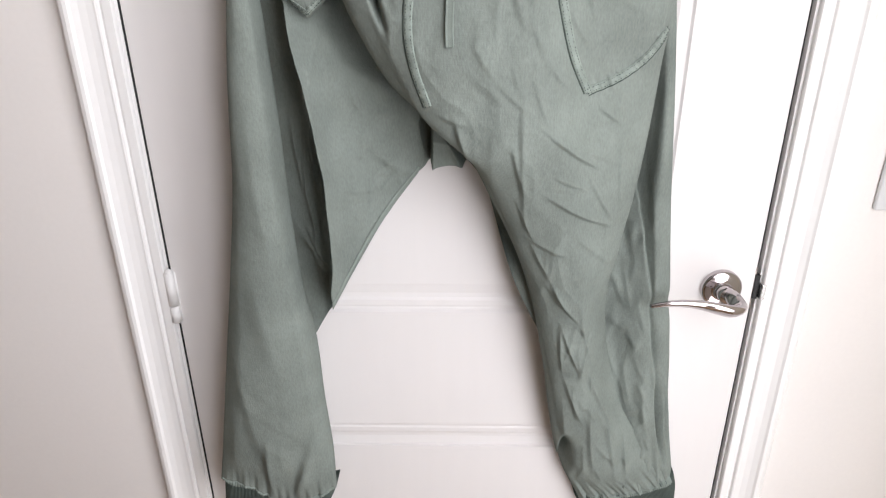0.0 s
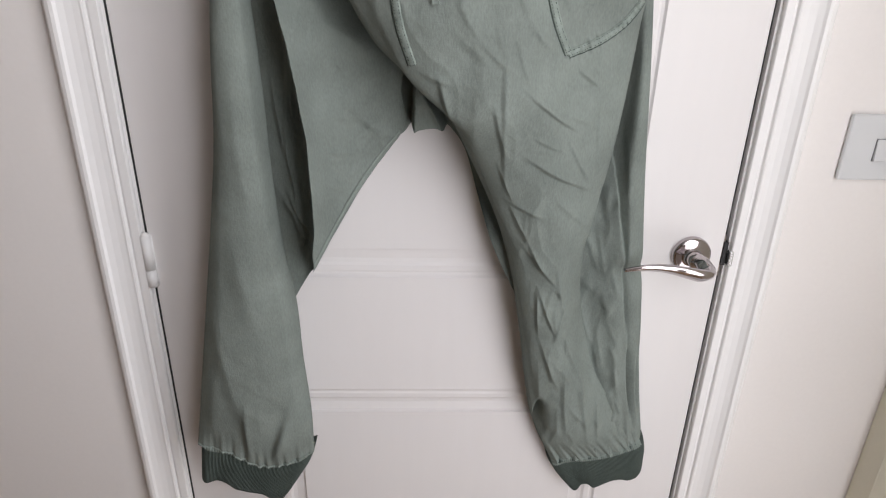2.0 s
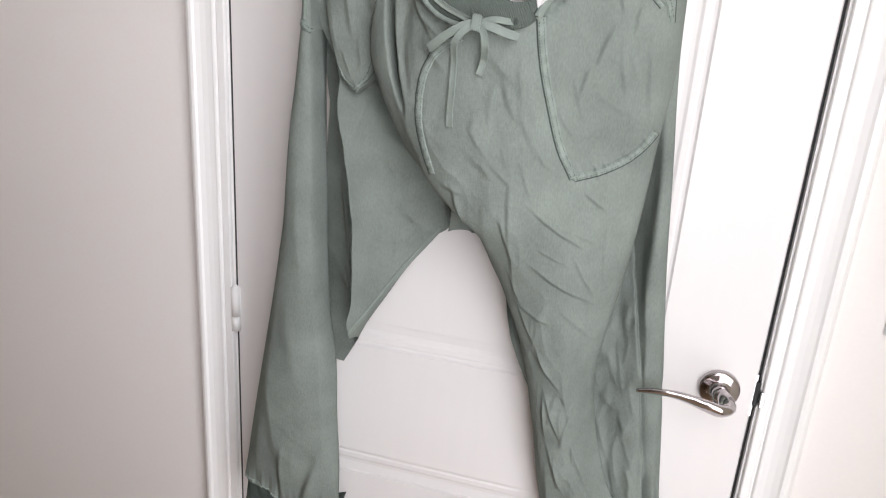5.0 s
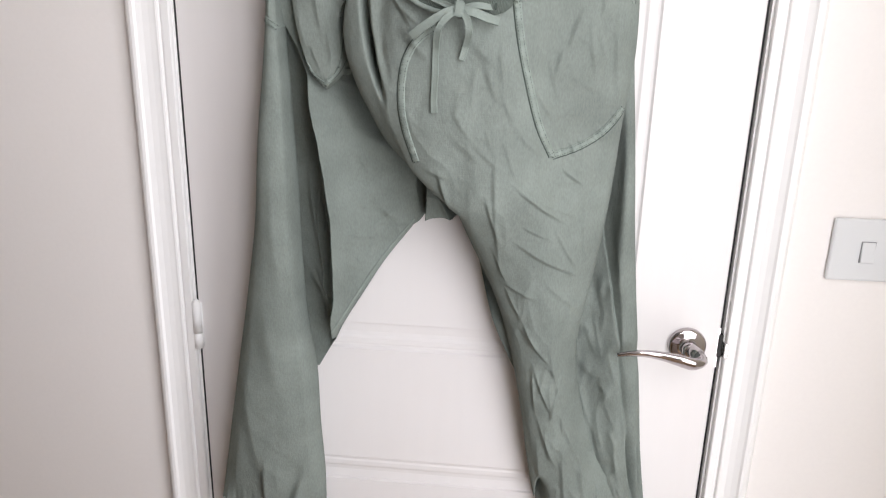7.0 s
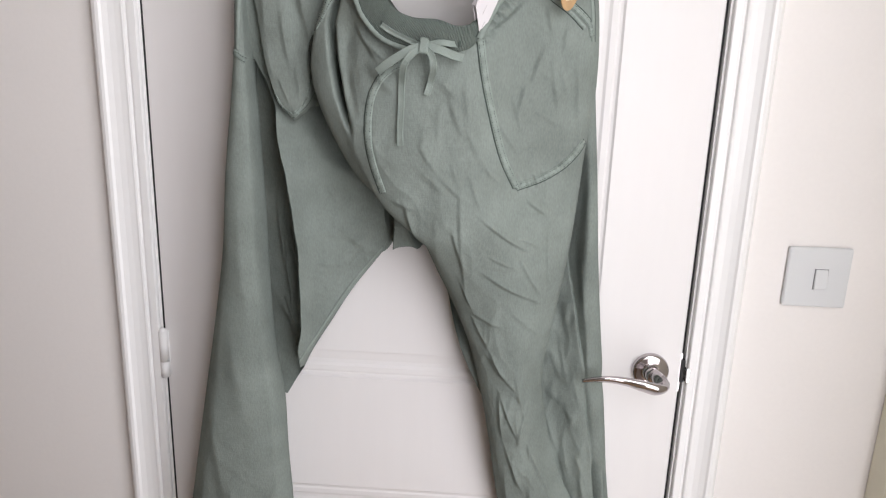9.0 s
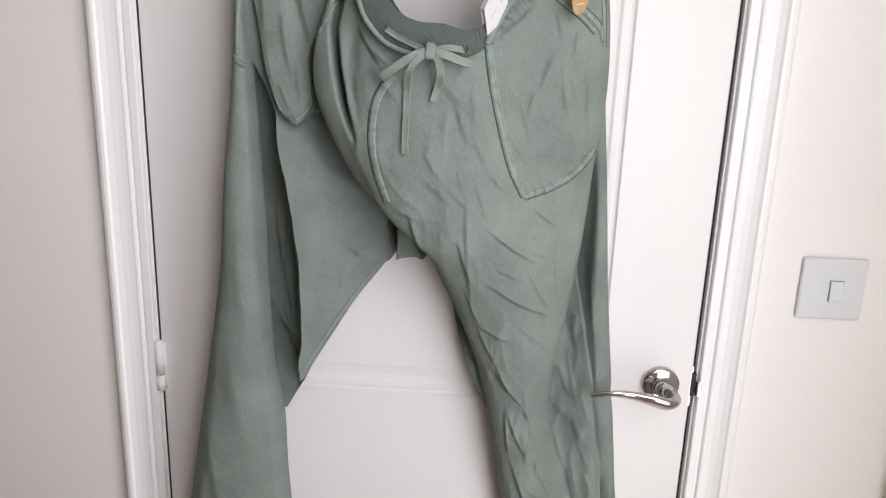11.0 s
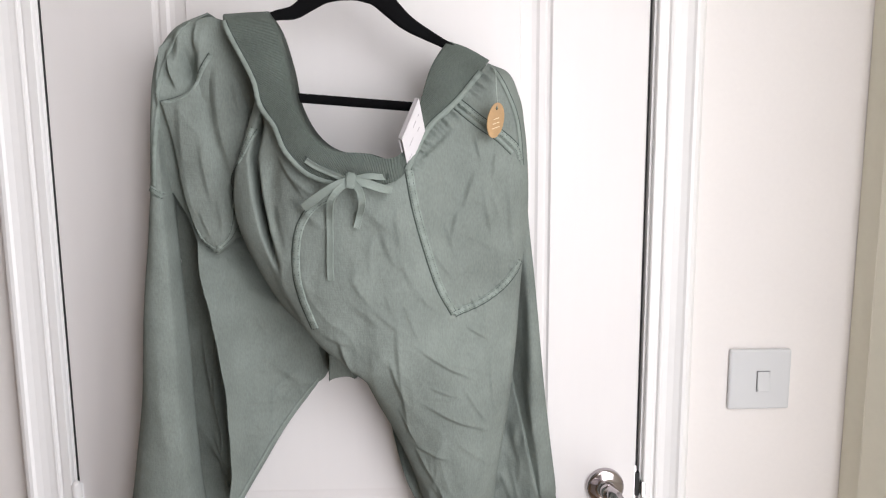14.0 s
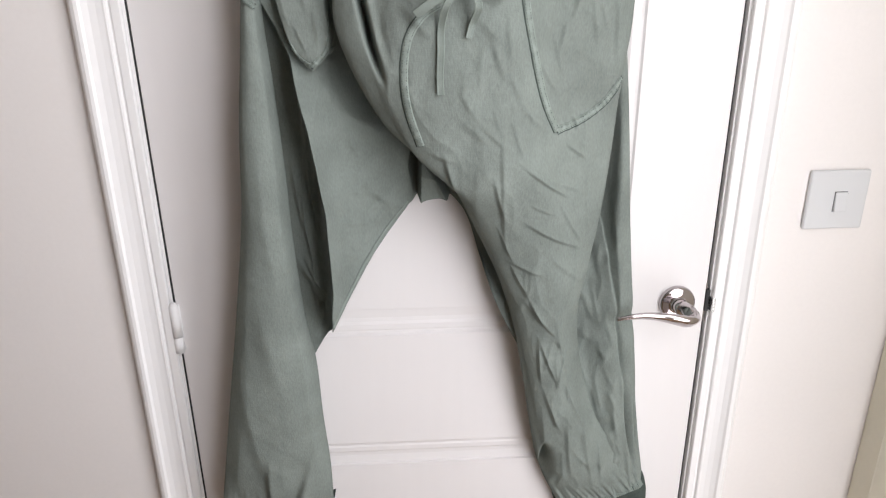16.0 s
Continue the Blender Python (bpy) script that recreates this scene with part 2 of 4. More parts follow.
# lining of the opening, with the stop behind the leaf
lining = thing("door_lining", ((OPEN0 + OPEN1) / 2, 0.06, 0), "white gloss painted door lining", "door frame", kind="structure")
part("jamb", boxes((OPEN0 - 0.028, OPEN0, 0.0005, 0.12, 0, OPENT)), GLOSS, lining)
part("jamb", boxes((OPEN1, OPEN1 + 0.028, 0.0005, 0.12, 0, OPENT)), GLOSS, lining)
part("head", boxes((OPEN0 - 0.028, OPEN1 + 0.028, 0.0005, 0.12, OPENT, OPENT + 0.028)), GLOSS, lining)
# dark strips set in both gaps as painted shade
part("leaf_gap_shade", boxes((OPEN0 - 0.001, LEAF0 + 0.0004, 0.0012, 0.040, 0, OPENT)), DARK, lining, "dark strip painted as shade in the gap beside the leaf")
part("leaf_gap_shade", boxes((LEAF1 - 0.001, OPEN1 + 0.001, 0.010, 0.040, 0, OPENT)), DARK, lining, "dark strip painted as shade in the gap beside the leaf")
part("stop", boxes((OPEN0, OPEN0 + 0.012, 0.044, 0.075, 0, OPENT)), GLOSS, lining)
part("stop", boxes((OPEN1 - 0.012, OPEN1, 0.042, 0.075, 0, OPENT)), GLOSS, lining)

# moulded architrave; offsets from its inner edge and depths
OGEE = [(0, 0), (0, 0.0065), (0.0012, 0.0082), (0.0105, 0.0088), (0.0120, 0.0068), (0.0140, 0.0066), (0.0155, 0.0102), (0.0175, 0.0110), (0.0200, 0.0106), (0.0270, 0.0114), (0.0350, 0.0134), (0.0420, 0.0164),
        (0.0450, 0.0190), (0.0490, 0.0198), (0.0535, 0.0185), (0.0575, 0.0140), (0.0605, 0.0090), (0.0615, 0)]
arch = thing("architrave", ((OPEN0 + OPEN1) / 2, 0, 0), "white gloss moulded architrave round the door", "architrave", kind="structure")
EL, ER, ET = OPEN0 - 0.003, OPEN1 + 0.003, OPENT + 0.003
part("upright", extrude_profile(OGEE, lambda p, q, s: (EL - p, -q, s if s == 0 else s + p), 0, ET), GLOSS, arch)
part("upright", extrude_profile(OGEE, lambda p, q, s: (ER + p, -q, s if s == 0 else s + p), 0, ET), GLOSS, arch)
part("top_rail", extrude_profile(OGEE, lambda p, q, s: ((EL - p) if s == 0 else (ER + p), -q, ET + p), 0, 1), GLOSS, arch)

# ---- the door ----
door = thing("door_1", ((LEAF0 + LEAF1) / 2, 0.02, 0.005), "closed white painted two-panel door with moulded panels", "door", kind="structure")
PX0, PX1 = 0.3250, 0.8300
PANELS = ((0.983, 1.842), (0.215, 0.797))
# rings of the sunk moulding: inset from the panel's outline, depth
RINGS = [(0, 0), (0.003, 0.0030), (0.0065, 0.0038), (0.0095, 0.0027), (0.0165, 0.0032), (0.0205, 0.0054), (0.0265, 0.0062), (0.0405, 0.0046), (0.0420, 0.0012)]


def leaf_mesh():
    bm = bmesh.new()
    zs = [0.005, PANELS[1][0], PANELS[1][1], PANELS[0][0], PANELS[0][1], LEAFT]
    xs = [LEAF0 + 0.002, PX0, PX1, LEAF1 - 0.002]
    g = {(i, j): bm.verts.new((x, 0, z)) for i, x in enumerate(xs) for j, z in enumerate(zs)}
    for i in range(3):
        for j in range(5):
            if i == 1 and j in (1, 3):
                last = [g[i, j], g[i + 1, j], g[i + 1, j + 1], g[i, j + 1]]
                for inset, d in RINGS[1:]:
                    ring = [bm.verts.new((x, d, z)) for x, z in ((PX0 + inset, zs[j] + inset), (PX1 - inset, zs[j] + inset), (PX1 - inset, zs[j + 1] - inset), (PX0 + inset, zs[j + 1] - inset))]
                    for k in range(4):
                        bm.faces.new((last[k], last[(k + 1) % 4], ring[(k + 1) % 4], ring[k]))
                    last = ring
                bm.faces.new(last)
            else:
                bm.faces.new((g[i, j], g[i + 1, j], g[i + 1, j + 1], g[i, j + 1]))
    rim = [g[i, 0] for i in range(4)] + [g[3, j] for j in range(1, 6)] + [g[i, 5] for i in (2, 1, 0)] + [g[0, j] for j in (4, 3, 2, 1)]
    ring = [bm.verts.new((v.co.x + (0.002 if v.co.x > LEAF1 - 0.01 else -0.002 if v.co.x < LEAF0 + 0.01 else 0), 0.003, v.co.z)) for v in rim]
    back = [bm.verts.new((v.co.x, 0.038, v.co.z)) for v in ring]
    n = len(rim)
    for k in range(n):
        bm.faces.new((rim[k], rim[(k + 1) % n], ring[(k + 1) % n], ring[k]))
        bm.faces.new((ring[k], ring[(k + 1) % n], back[(k + 1) % n], back[k]))
    bm.faces.new(back)
    return bm


part("leaf", leaf_mesh(), DOORP, door)


def hinge(z):
    bm = bmesh.new()
    for a, b in ((0, 0.0235), (0.0250, 0.0740)):
        bmesh.ops.create_cone(bm, cap_ends=True, segments=20, radius1=0.0065, radius2=0.0065, depth=b - a, matrix=Matrix.Translation((0.1868, -0.005, z + (a + b) / 2)))
    bmesh.ops.create_uvsphere(bm, u_segments=16, v_segments=8, radius=0.0055, matrix=Matrix.Translation((0.1868, -0.005, z + 0.073)))
    box(bm, 0.1820, 0.1868, -0.0012, 0.012, z, z + 0.073)
    box(bm, 0.1868, 0.1935, -0.0012, 0.012, z, z + 0.073)
    part("hinge", bm, GLOSS, door, "white overpainted butt hinge", True)


for z in (0.21, 0.970, 1.70):
    hinge(z)

# chrome lever handle on a round rose, and the strike plate's lip
handle = part("door_handle", boxes((0.952, 0.9565, 0.0005, 0.022, 0.99, 1.05)), CHROME, door, "polished chrome lever handle")
bm = bmesh.new()
prof = [(0.0, 0.0), (0.0262, 0.0), (0.0265, -0.004), (0.0255, -0.0075), (0.0225, -0.0092), (0.0150, -0.0088), (0.0115, -0.0105), (0.0105, -0.0140), (0.0100, -0.030), (0.0, -0.030)]
RX, RZ = 0.9115, 1.022
rings = [[bm.verts.new((RX + r * math.cos(a), y, RZ + r * math.sin(a))) for a in np.linspace(0, 2 * math.pi, 40, endpoint=False)] for r, y in prof[1:-1]]
for a, b in zip(rings, rings[1:]):
    for j in range(40):
        bm.faces.new((a[j], a[(j + 1) % 40], b[(j + 1) % 40], b[j]))
bm.faces.new(rings[-1])
part("rose", bm, CHROME, handle, smooth=True)
lever = spline([(0.9125, -0.022, 1.026), (0.9160, -0.036, 1.0235), (0.9185, -0.047, 1.0175), (0.9100, -0.0545, 1.0165), (0.890, -0.0570, 1.0215), (0.868, -0.0560, 1.0260), (0.845, -0.0565, 1.0285), (0.825, -0.0560, 1.0270), (0.806, -0.0550, 1.0235)], 40)


def lever_section(i, n):
    f = i / (n - 1)
    w = np.interp(f, [0, 0.15, 0.28, 0.4, 0.6, 0.85, 1.0], [0.0085, 0.0100, 0.0135, 0.0118, 0.0082, 0.0058, 0.0030])
    h = np.interp(f, [0, 0.2, 0.35, 0.6, 1.0], [0.0085, 0.0075, 0.0062, 0.0048, 0.0025])
    return [(w * math.copysign(abs(math.cos(a)) ** 0.8, math.cos(a)), h * math.copysign(abs(math.sin(a)) ** 0.8, math.sin(a))) for a in np.linspace(0, 2 * math.pi, 20, endpoint=False)]


part("lever", sweep(lever, lever_section), CHROME, handle, smooth=True)
# no recess is cut: a near-black block gives its shade
part("latch_shade", boxes((0.9555, 0.9612, -0.0012, 0.009, 1.006, 1.040)), DARK, lining, "dark block painted as the latch recess's shade")
part("strike_plate", boxes((0.9616, 0.9672, -0.0095, 0.0, 1.008, 1.030), bevel=0.001), STEEL, lining, "steel strike plate lip")

# ---- light switch ----
switch = thing("light_switch", (1.122, 0, 1.174), "square white plastic light switch with one small rocker", "light switch")
part("plate", boxes((1.0795, 1.1645, -0.0080, 0.0, 1.1320, 1.2170), bevel=0.003), PLATE, switch)
# a dark plate behind the rocker draws the shade of its gap
part("rocker_frame", boxes((1.1165, 1.1345, -0.0092, -0.0080, 1.158, 1.187)), ROCKER_SHADE, switch, "thin dark frame painted as the gap's shade round the rocker")
bm = boxes((1.1172, 1.1338, -0.0125, -0.0085, 1.1587, 1.1863), bevel=0.0008)
for v in bm.verts:
    if v.co.y < -0.010:
        v.co.y += 0.0022 * (v.co.z - 1.1587) / 0.0276
part("rocker", bm, PLATE, switch)

# ---- clothes hanger ----
hanger = thing("clothes_hanger", (0.58, -0.098, 1.54), "black velvet clothes hanger hooked over the door top", "hanger")
HY = -0.098
arm = spline([(0.375, HY, 1.604), (0.430, HY, 1.622), (0.487, HY, 1.641), (0.512, HY, 1.6455), (0.530, HY, 1.657), (0.550, HY, 1.668), (0.580, HY, 1.6725), (0.606, HY, 1.666), (0.624, HY, 1.650),
              (0.645, HY, 1.632), (0.687, HY, 1.609), (0.720, HY, 1.590), (0.752, HY, 1.566)], 60)


def arm_section(i, n):
    f = i / (n - 1)
    h = np.interp(f, [0, 0.28, 0.40, 0.50, 0.56, 0.66, 0.8, 1], [0.0048, 0.0050, 0.0105, 0.0135, 0.0135, 0.0100, 0.0050, 0.0048])
    return [(h * math.copysign(abs(math.cos(a)) ** 0.6, math.cos(a)), 0.0035 * math.copysign(abs(math.sin(a)) ** 0.6, math.sin(a))) for a in np.linspace(0, 2 * math.pi, 16, endpoint=False)]


part("arm", sweep(arm, arm_section), VELVET, hanger, smooth=True)
part("crossbar", sweep(spline([(0.378, HY, 1.606), (0.392, HY, 1.570), (0.43, HY, 1.556), (0.513, HY, 1.5498), (0.650, HY, 1.5388), (0.715, HY, 1.534), (0.744, HY, 1.545), (0.750, HY, 1.566)], 40),
     lambda i, n: [(0.0055 * a, 0.0035 * b) for a, b in disc(1, 12)]), VELVET, hanger, smooth=True)
bm = bmesh.new()
bmesh.ops.create_uvsphere(bm, u_segments=16, v_segments=8, radius=0.0065, matrix=Matrix.Translation((0.580, HY, 1.6865)))
part("collar", bm, VELVET, hanger, smooth=True)
part("hook", sweep(spline([(0.580, HY, 1.686), (0.582, -0.086, 1.74), (0.588, -0.045, 1.86), (0.592, -0.012, 1.975), (0.592, 0.0, 1.9832), (0.592, 0.019, 1.9832), (0.592, 0.038, 1.9832), (0.592, 0.0405, 1.960), (0.592, 0.0405, 1.955)], 60),
     lambda i, n: disc(0.0013, 8)), STEEL, hanger, "thin steel wire hook", True)

# ---- the trousers ----
trousers = thing("trousers", (0.56, -0.06, 0.65), "sage green linen drawstring trousers with ribbed cuffs on a hanger", "trousers")
SURFACES = []


def smooth01(a, b, x):
    t = np.clip((x - a) / (b - a), 0, 1)
    return t * t * (3 - 2 * t)


def table(rows, u, v):
    """Smooth value at (u, v) from a small table; each row: v, then values at even steps of u."""
    rows = np.array(rows, float)
    vs, vals = rows[:, 0], rows[:, 1:]
    k = vals.shape[1]
    fine = np.linspace(0, 1, 60)
    cols = np.stack([spline(np.stack([vs, vals[:, j]], 1), 200) for j in range(k)])
    at_v = np.stack([np.interp(v, c[:, 0], c[:, 1]) for c in cols], -1)
    x = u * (k - 1)
    out = np.zeros_like(u)
    i = np.clip(x.astype(int), 0, k - 2)
    t = x - i
    pad = np.concatenate([2 * at_v[..., :1] - at_v[..., 1:2], at_v, 2 * at_v[..., -1:] - at_v[..., -2:-1]], -1)
    take = lambda o: np.take_along_axis(pad, (i + o)[..., None], -1)[..., 0]
    a, b, c, d = take(0), take(1), take(2), take(3)
    return 0.5 * (2 * b + (c - a) * t + (2 * a - 5 * b + 4 * c - d) * t ** 2 + (3 * b - a - 3 * c + d) * t ** 3)


def creases(x, z, folds):
    """Height of soft folds: each a segment x0, z0, x1, z1, width, height, with a lit and a shaded flank."""
    h = np.zeros_like(x)
    for x0, z0, x1, z1, w, a in folds:
        dx, dz = x1 - x0, z1 - z0
        n = math.hypot(dx, dz)
        t = ((x - x0) * dx + (z - z0) * dz) / n ** 2
        bend = 0.02 * n * np.sin(3.1 * np.clip(t, 0, 1))
        d = (-(x - x0) * dz + (z - z0) * dx) / n + bend
        end = np.clip(np.minimum(t + 0.15, 1.15 - t) / 0.55, 0, 1)
        end = end * end * (3 - 2 * end)
        h += a * end * np.where(d > 0, np.exp(-d / (2.8 * w)), np.exp(-(d / (0.95 * w)) ** 2))
    return h


def along(x, z, pts):
    """Distance to the line pts and length along it, for each place of a sheet."""
    c = spline(pts, 80)
    s = np.r_[0, np.cumsum(np.linalg.norm(np.diff(c, axis=0), axis=1))]
    best, at = np.full(x.shape, 9.0), np.zeros_like(x)
    for (cx, cz), q in zip(c, s):
        dd = np.hypot(x - cx, z - cz)
        at = np.where(dd < best, q, at)
        best = np.minimum(best, dd)
    return best, at


def puckers(x, z, pts, reach, size, step=0.0075):
    """Short ripples square to a sewn line, as the thread draws the cloth together."""
    d, s = along(x, z, pts)
    wave = np.sin(s * 6.283 / step + 2.2 * np.sin(s * 210)) + 0.5 * np.sin(s * 6.283 / step * 0.57 + 1)
    return size * wave * np.exp(-(d / reach) ** 2) - 0.6 * size * np.exp(-(d / (0.5 * reach)) ** 2)


def crumples(n, xs, zs, seed, size, ways=((-80, -25), (-100, -70), (-50, 0))):
    """Small sharp wrinkles strewn over a stretch of cloth, mostly falling to the right."""
    r = random.Random(seed)
    out = []
    for k in range(n):
        a, length = r.uniform(*r.choice(ways)), r.uniform(0.015, 0.07)
        x0, z0 = r.uniform(*xs), r.uniform(*zs)
        out.append((x0, z0, x0 + length * math.cos(radians(a)), z0 + length * math.sin(radians(a)), r.uniform(0.0018, 0.005), size * r.uniform(0.35, 1.0)))
    return out


def rough_noise(x, z, sx, sz, seed, octaves=3):
    flat = [noise.fractal(Vector((a * sx + seed, b * sz - seed, seed * 1.7)), 1.0, 2.0, octaves) for a, b in zip(x.ravel(), z.ravel())]
    return np.array(flat).reshape(x.shape)


def crumpled(x, z, sx, sz, seed):
    """Ridged noise: flat facets that meet in sharp creases, as in worn linen."""
    a = 1 - np.abs(rough_noise(x, z, sx, sz, seed, 1)) * 2.2
    b = 1 - np.abs(rough_noise(x + 0.35 * z, z - 0.35 * x, sx * 1.9, sz * 1.9, seed + 4.0, 1)) * 2.2
    return np.clip(a, 0, 1) ** 2 + 0.5 * np.clip(b, 0, 1) ** 2


def coons(left, right, top, bottom, nu, nv):
    u, v = np.meshgrid(np.linspace(0, 1, nu + 1), np.linspace(0, 1, nv + 1))
    L, R, T, B = spline(left, nv), spline(right, nv), spline(top, nu), spline(bottom, nu)
    u3, v3 = u[..., None], v[..., None]
    P = (1 - u3) * L[:, None] + u3 * R[:, None] + (1 - v3) * T[None] + v3 * B[None]
    P -= (1 - u3) * (1 - v3) * T[0] + u3 * (1 - v3) * T[-1] + (1 - u3) * v3 * B[0] + u3 * v3 * B[-1]
    return u, v, P[..., 0], P[..., 1]


def sheet(name, u, v, x, y, z, mat, back, parent=None, label="", hit=True, uvscale=(1, 1)):
    """One closed piece of cloth: the front grid, and a back grid of depth `back` joined to it all round."""
    nv, nu = x.shape[0] - 1, x.shape[1] - 1
    front = np.stack([x, y, z], -1).reshape(-1, 3)
    rear = np.stack([x, np.broadcast_to(back, x.shape), z], -1).reshape(-1, 3)
    rear[:, 1] = np.maximum(rear[:, 1], front[:, 1] + 0.001)
    off = len(front)
    idx = np.arange(off).reshape(nv + 1, nu + 1)
    q = np.stack([idx[:-1, :-1], idx[1:, :-1], idx[1:, 1:], idx[:-1, 1:]], -1).reshape(-1, 4)
    rim = np.concatenate([idx[0, :], idx[1:, -1], idx[-1, -2::-1], idx[-2:0:-1, 0]])
    nx = np.roll(rim, -1)
    side = np.stack([rim, nx, nx + off, rim + off], -1)
    faces = np.concatenate([q, q[:, ::-1] + off, side])
    mesh = bpy.data.meshes.new(name)
    mesh.from_pydata(np.concatenate([front, rear]).tolist(), [], faces.tolist())
    uvl = mesh.uv_layers.new(name="UVMap")
    uvs = np.stack([u * uvscale[0], v * uvscale[1]], -1).reshape(-1, 2)
    uvs = np.concatenate([uvs, uvs])
    uvl.data.foreach_set("uv", uvs[faces.ravel()].ravel())
    if hit:
        SURFACES.append((np.concatenate([front, rear]), faces))
    return put_mesh(name, mesh, mat, parent or trousers, label, True)


def rounded(u, lo, hi):
    """1 inside, falling to 0 at both borders over the widths lo and hi, like a tube's flank."""
    a = np.clip(u / lo, 0, 1) if lo else np.ones_like(u)
    b = np.clip((1 - u) / hi, 0, 1) if hi else np.ones_like(u)
    f = lambda t: np.sqrt(1 - (1 - t) ** 2)
    return f(a) * f(b)


def gathers(u, v, n, size, reach, seed):
    """Small upright puckers above a gathered seam at v = 1."""
    k = np.clip((v - (1 - reach)) / reach, 0, 1) ** 1.5
    return size * k * (np.sin(u * n + 3 * np.sin(u * 7 + seed) + 2 * v) + 0.5 * np.sin(u * n * 1.9 + seed))


# side and back of the right leg, behind its front
u, v, x, z = coons([(0.715, 1.575), (0.735, 1.40), (0.735, 1.20), (0.70, 1.05), (0.695, 0.90), (0.748, 0.700)],
                   [(0.750, 1.588), (0.765, 1.574), (0.783, 1.540), (0.790, 1.432), (0.801, 1.320), (0.812, 1.210), (0.824, 1.120), (0.838, 1.020), (0.855, 0.890), (0.877, 0.743)],
                   [(0.715, 1.575), (0.750, 1.588)], [(0.748, 0.700), (0.765, 0.714), (0.811, 0.721), (0.877, 0.743)], 110, 260)
d = table([(0, .085, .085, .08, .065, .055), (.2, .05, .05, .055, .058, .046), (.33, .016, .014, .022, .060, .052), (.45, .010, .010, .016, .062, .054), (.56, .012, .012, .020, .060, .052), (.66, .020, .016, .024, .058, .050), (.8, .040, .030, .030, .056, .046), (1, .05, .055, .055, .052, .045)], u, v)
d += creases(x, z, [(.775, 1.33, .802, 1.09, .004, .006), (.802, 1.09, .815, .99, .004, .005), (.817, .96, .857, .76, .004, .006), (.748, 1.20, .765, 1.06, .006, .007), (.765, 1.20, .782, 1.08, .005, .006),
                    (.735, 1.12, .768, 1.02, .007, .008), (.742, 1.06, .725, .96, .007, .007), (.788, 1.30, .79, 1.18, .005, .003), (.76, .98, .78, .86, .008, .006), (.80, .93, .83, .80, .006, .004), (.848, .90, .866, .765, .0025, -.014), (.842, .93, .856, .83, .003, -.006)])
calm = 1 - smooth01(0.55, 0.80, u)
d += calm * creases(x, z, crumples(130, (0.71, 0.83), (0.75, 1.22), 12, 0.0075, ((-110, -70), (-85, -55), (-125, -95))))
d -= 0.012 * np.exp(-((z - 1.018) / 0.016) ** 2) * smooth01(0.785, 0.805, x)
d += calm * (0.0022 * rough_noise(x, z, 26, 12, 3.1) + 0.0040 * crumpled(x, z, 20, 9, 5.1)) + gathers(u, v, 46, 0.003, 0.12, 1.0)
d = 0.014 + (d - 0.014) * rounded(u, 0.1, 0.10) + creases(x, z, [(.825, .915, .856, .765, .003, -.040), (.770, 1.25, .805, 1.036, .0020, -.014), (.805, 1.036, .826, .91, .0020, -.014)])
sheet("side_panel", u, v, x, -np.maximum(d, 0.013), z, GREEN, -0.012, uvscale=(0.16, 0.9))

# back of the crotch, seen between the legs: a dark slot, a lit gusset, and a hollow beside the right leg
u, v, x, z = coons([(0.500, 1.330), (0.508, 1.260), (0.515, 1.180)], [(0.63, 1.330), (0.645, 1.20), (0.660, 1.10), (0.668, 0.990)], [(0.500, 1.330), (0.63, 1.330)],
                   [(0.515, 1.180), (0.526, 1.188), (0.534, 1.199), (0.546, 1.2050), (0.566, 1.2050), (0.585, 1.190), (0.603, 1.160), (0.625, 1.085), (0.645, 1.035), (0.668, 0.990)], 180, 120)
rim = np.interp(-z, [-1.288, -1.265, -1.226, -1.162, -1.10, -1.033], [0.531, 0.552, 0.577, 0.609, 0.637, 0.658])
slot = np.interp(z, [1.20, 1.245, 1.285], [0.5350, 0.5365, 0.541])
d = 0.004 + 0.058 * smooth01(slot - 0.001, slot + 0.001, x)
d += creases(x, z, [(.548, 1.27, .572, 1.20, .005, .008), (.560, 1.26, .592, 1.18, .004, .006), (.53, 1.236, .56, 1.230, .002, .002), (.585, 1.19, .61, 1.14, .004, .005)]) + 0.002 * rough_noise(x, z, 30, 30, 8.0)
d -= 0.060 * smooth01(rim - 0.020, rim - 0.012, x) * smooth01(1.06, 1.12, z)
d = np.maximum(d, 0.006)
sheet("crotch_panel", u, v, x, -d, z, GREEN, -d + 0.004, uvscale=(0.12, 0.2))

# left thigh: from the waist seam down to the inner knee
u, v, x, z = coons([(0.372, 1.602), (0.364, 1.54), (0.355, 1.45), (0.345, 1.30), (0.338, 1.20), (0.335, 1.10), (0.340, 0.955)],
                   [(0.446, 1.630), (0.462, 1.598), (0.482, 1.562), (0.495, 1.50), (0.505, 1.43), (0.518, 1.36), (0.529, 1.29), (0.5215, 1.245), (0.5240, 1.199), (0.481, 1.141), (0.452, 1.094), (0.423, 1.046), (0.404, 1.006), (0.376, 0.955)],
                   [(0.372, 1.602), (0.390, 1.618), (0.422, 1.634), (0.446, 1.630)], [(0.340, 0.955), (0.376, 0.955)], 220, 260)
edge = np.interp(z, [0.97, 1.05, 1.10, 1.20, 1.30, 1.38, 1.45], [0.400, 0.420, 0.424, 0.421, 0.408, 0.392, 0.36])
hump = np.clip((x - np.minimum(edge - 0.016, 0.374)) / (edge + 0.001 - np.minimum(edge - 0.016, 0.374)), 0, 1)
hump = hump ** 5.0
hump = np.where(hump < 0.94, hump * 0.985 / 0.94, 0.985 + 0.015 * smooth01(0.94, 1.0, hump))
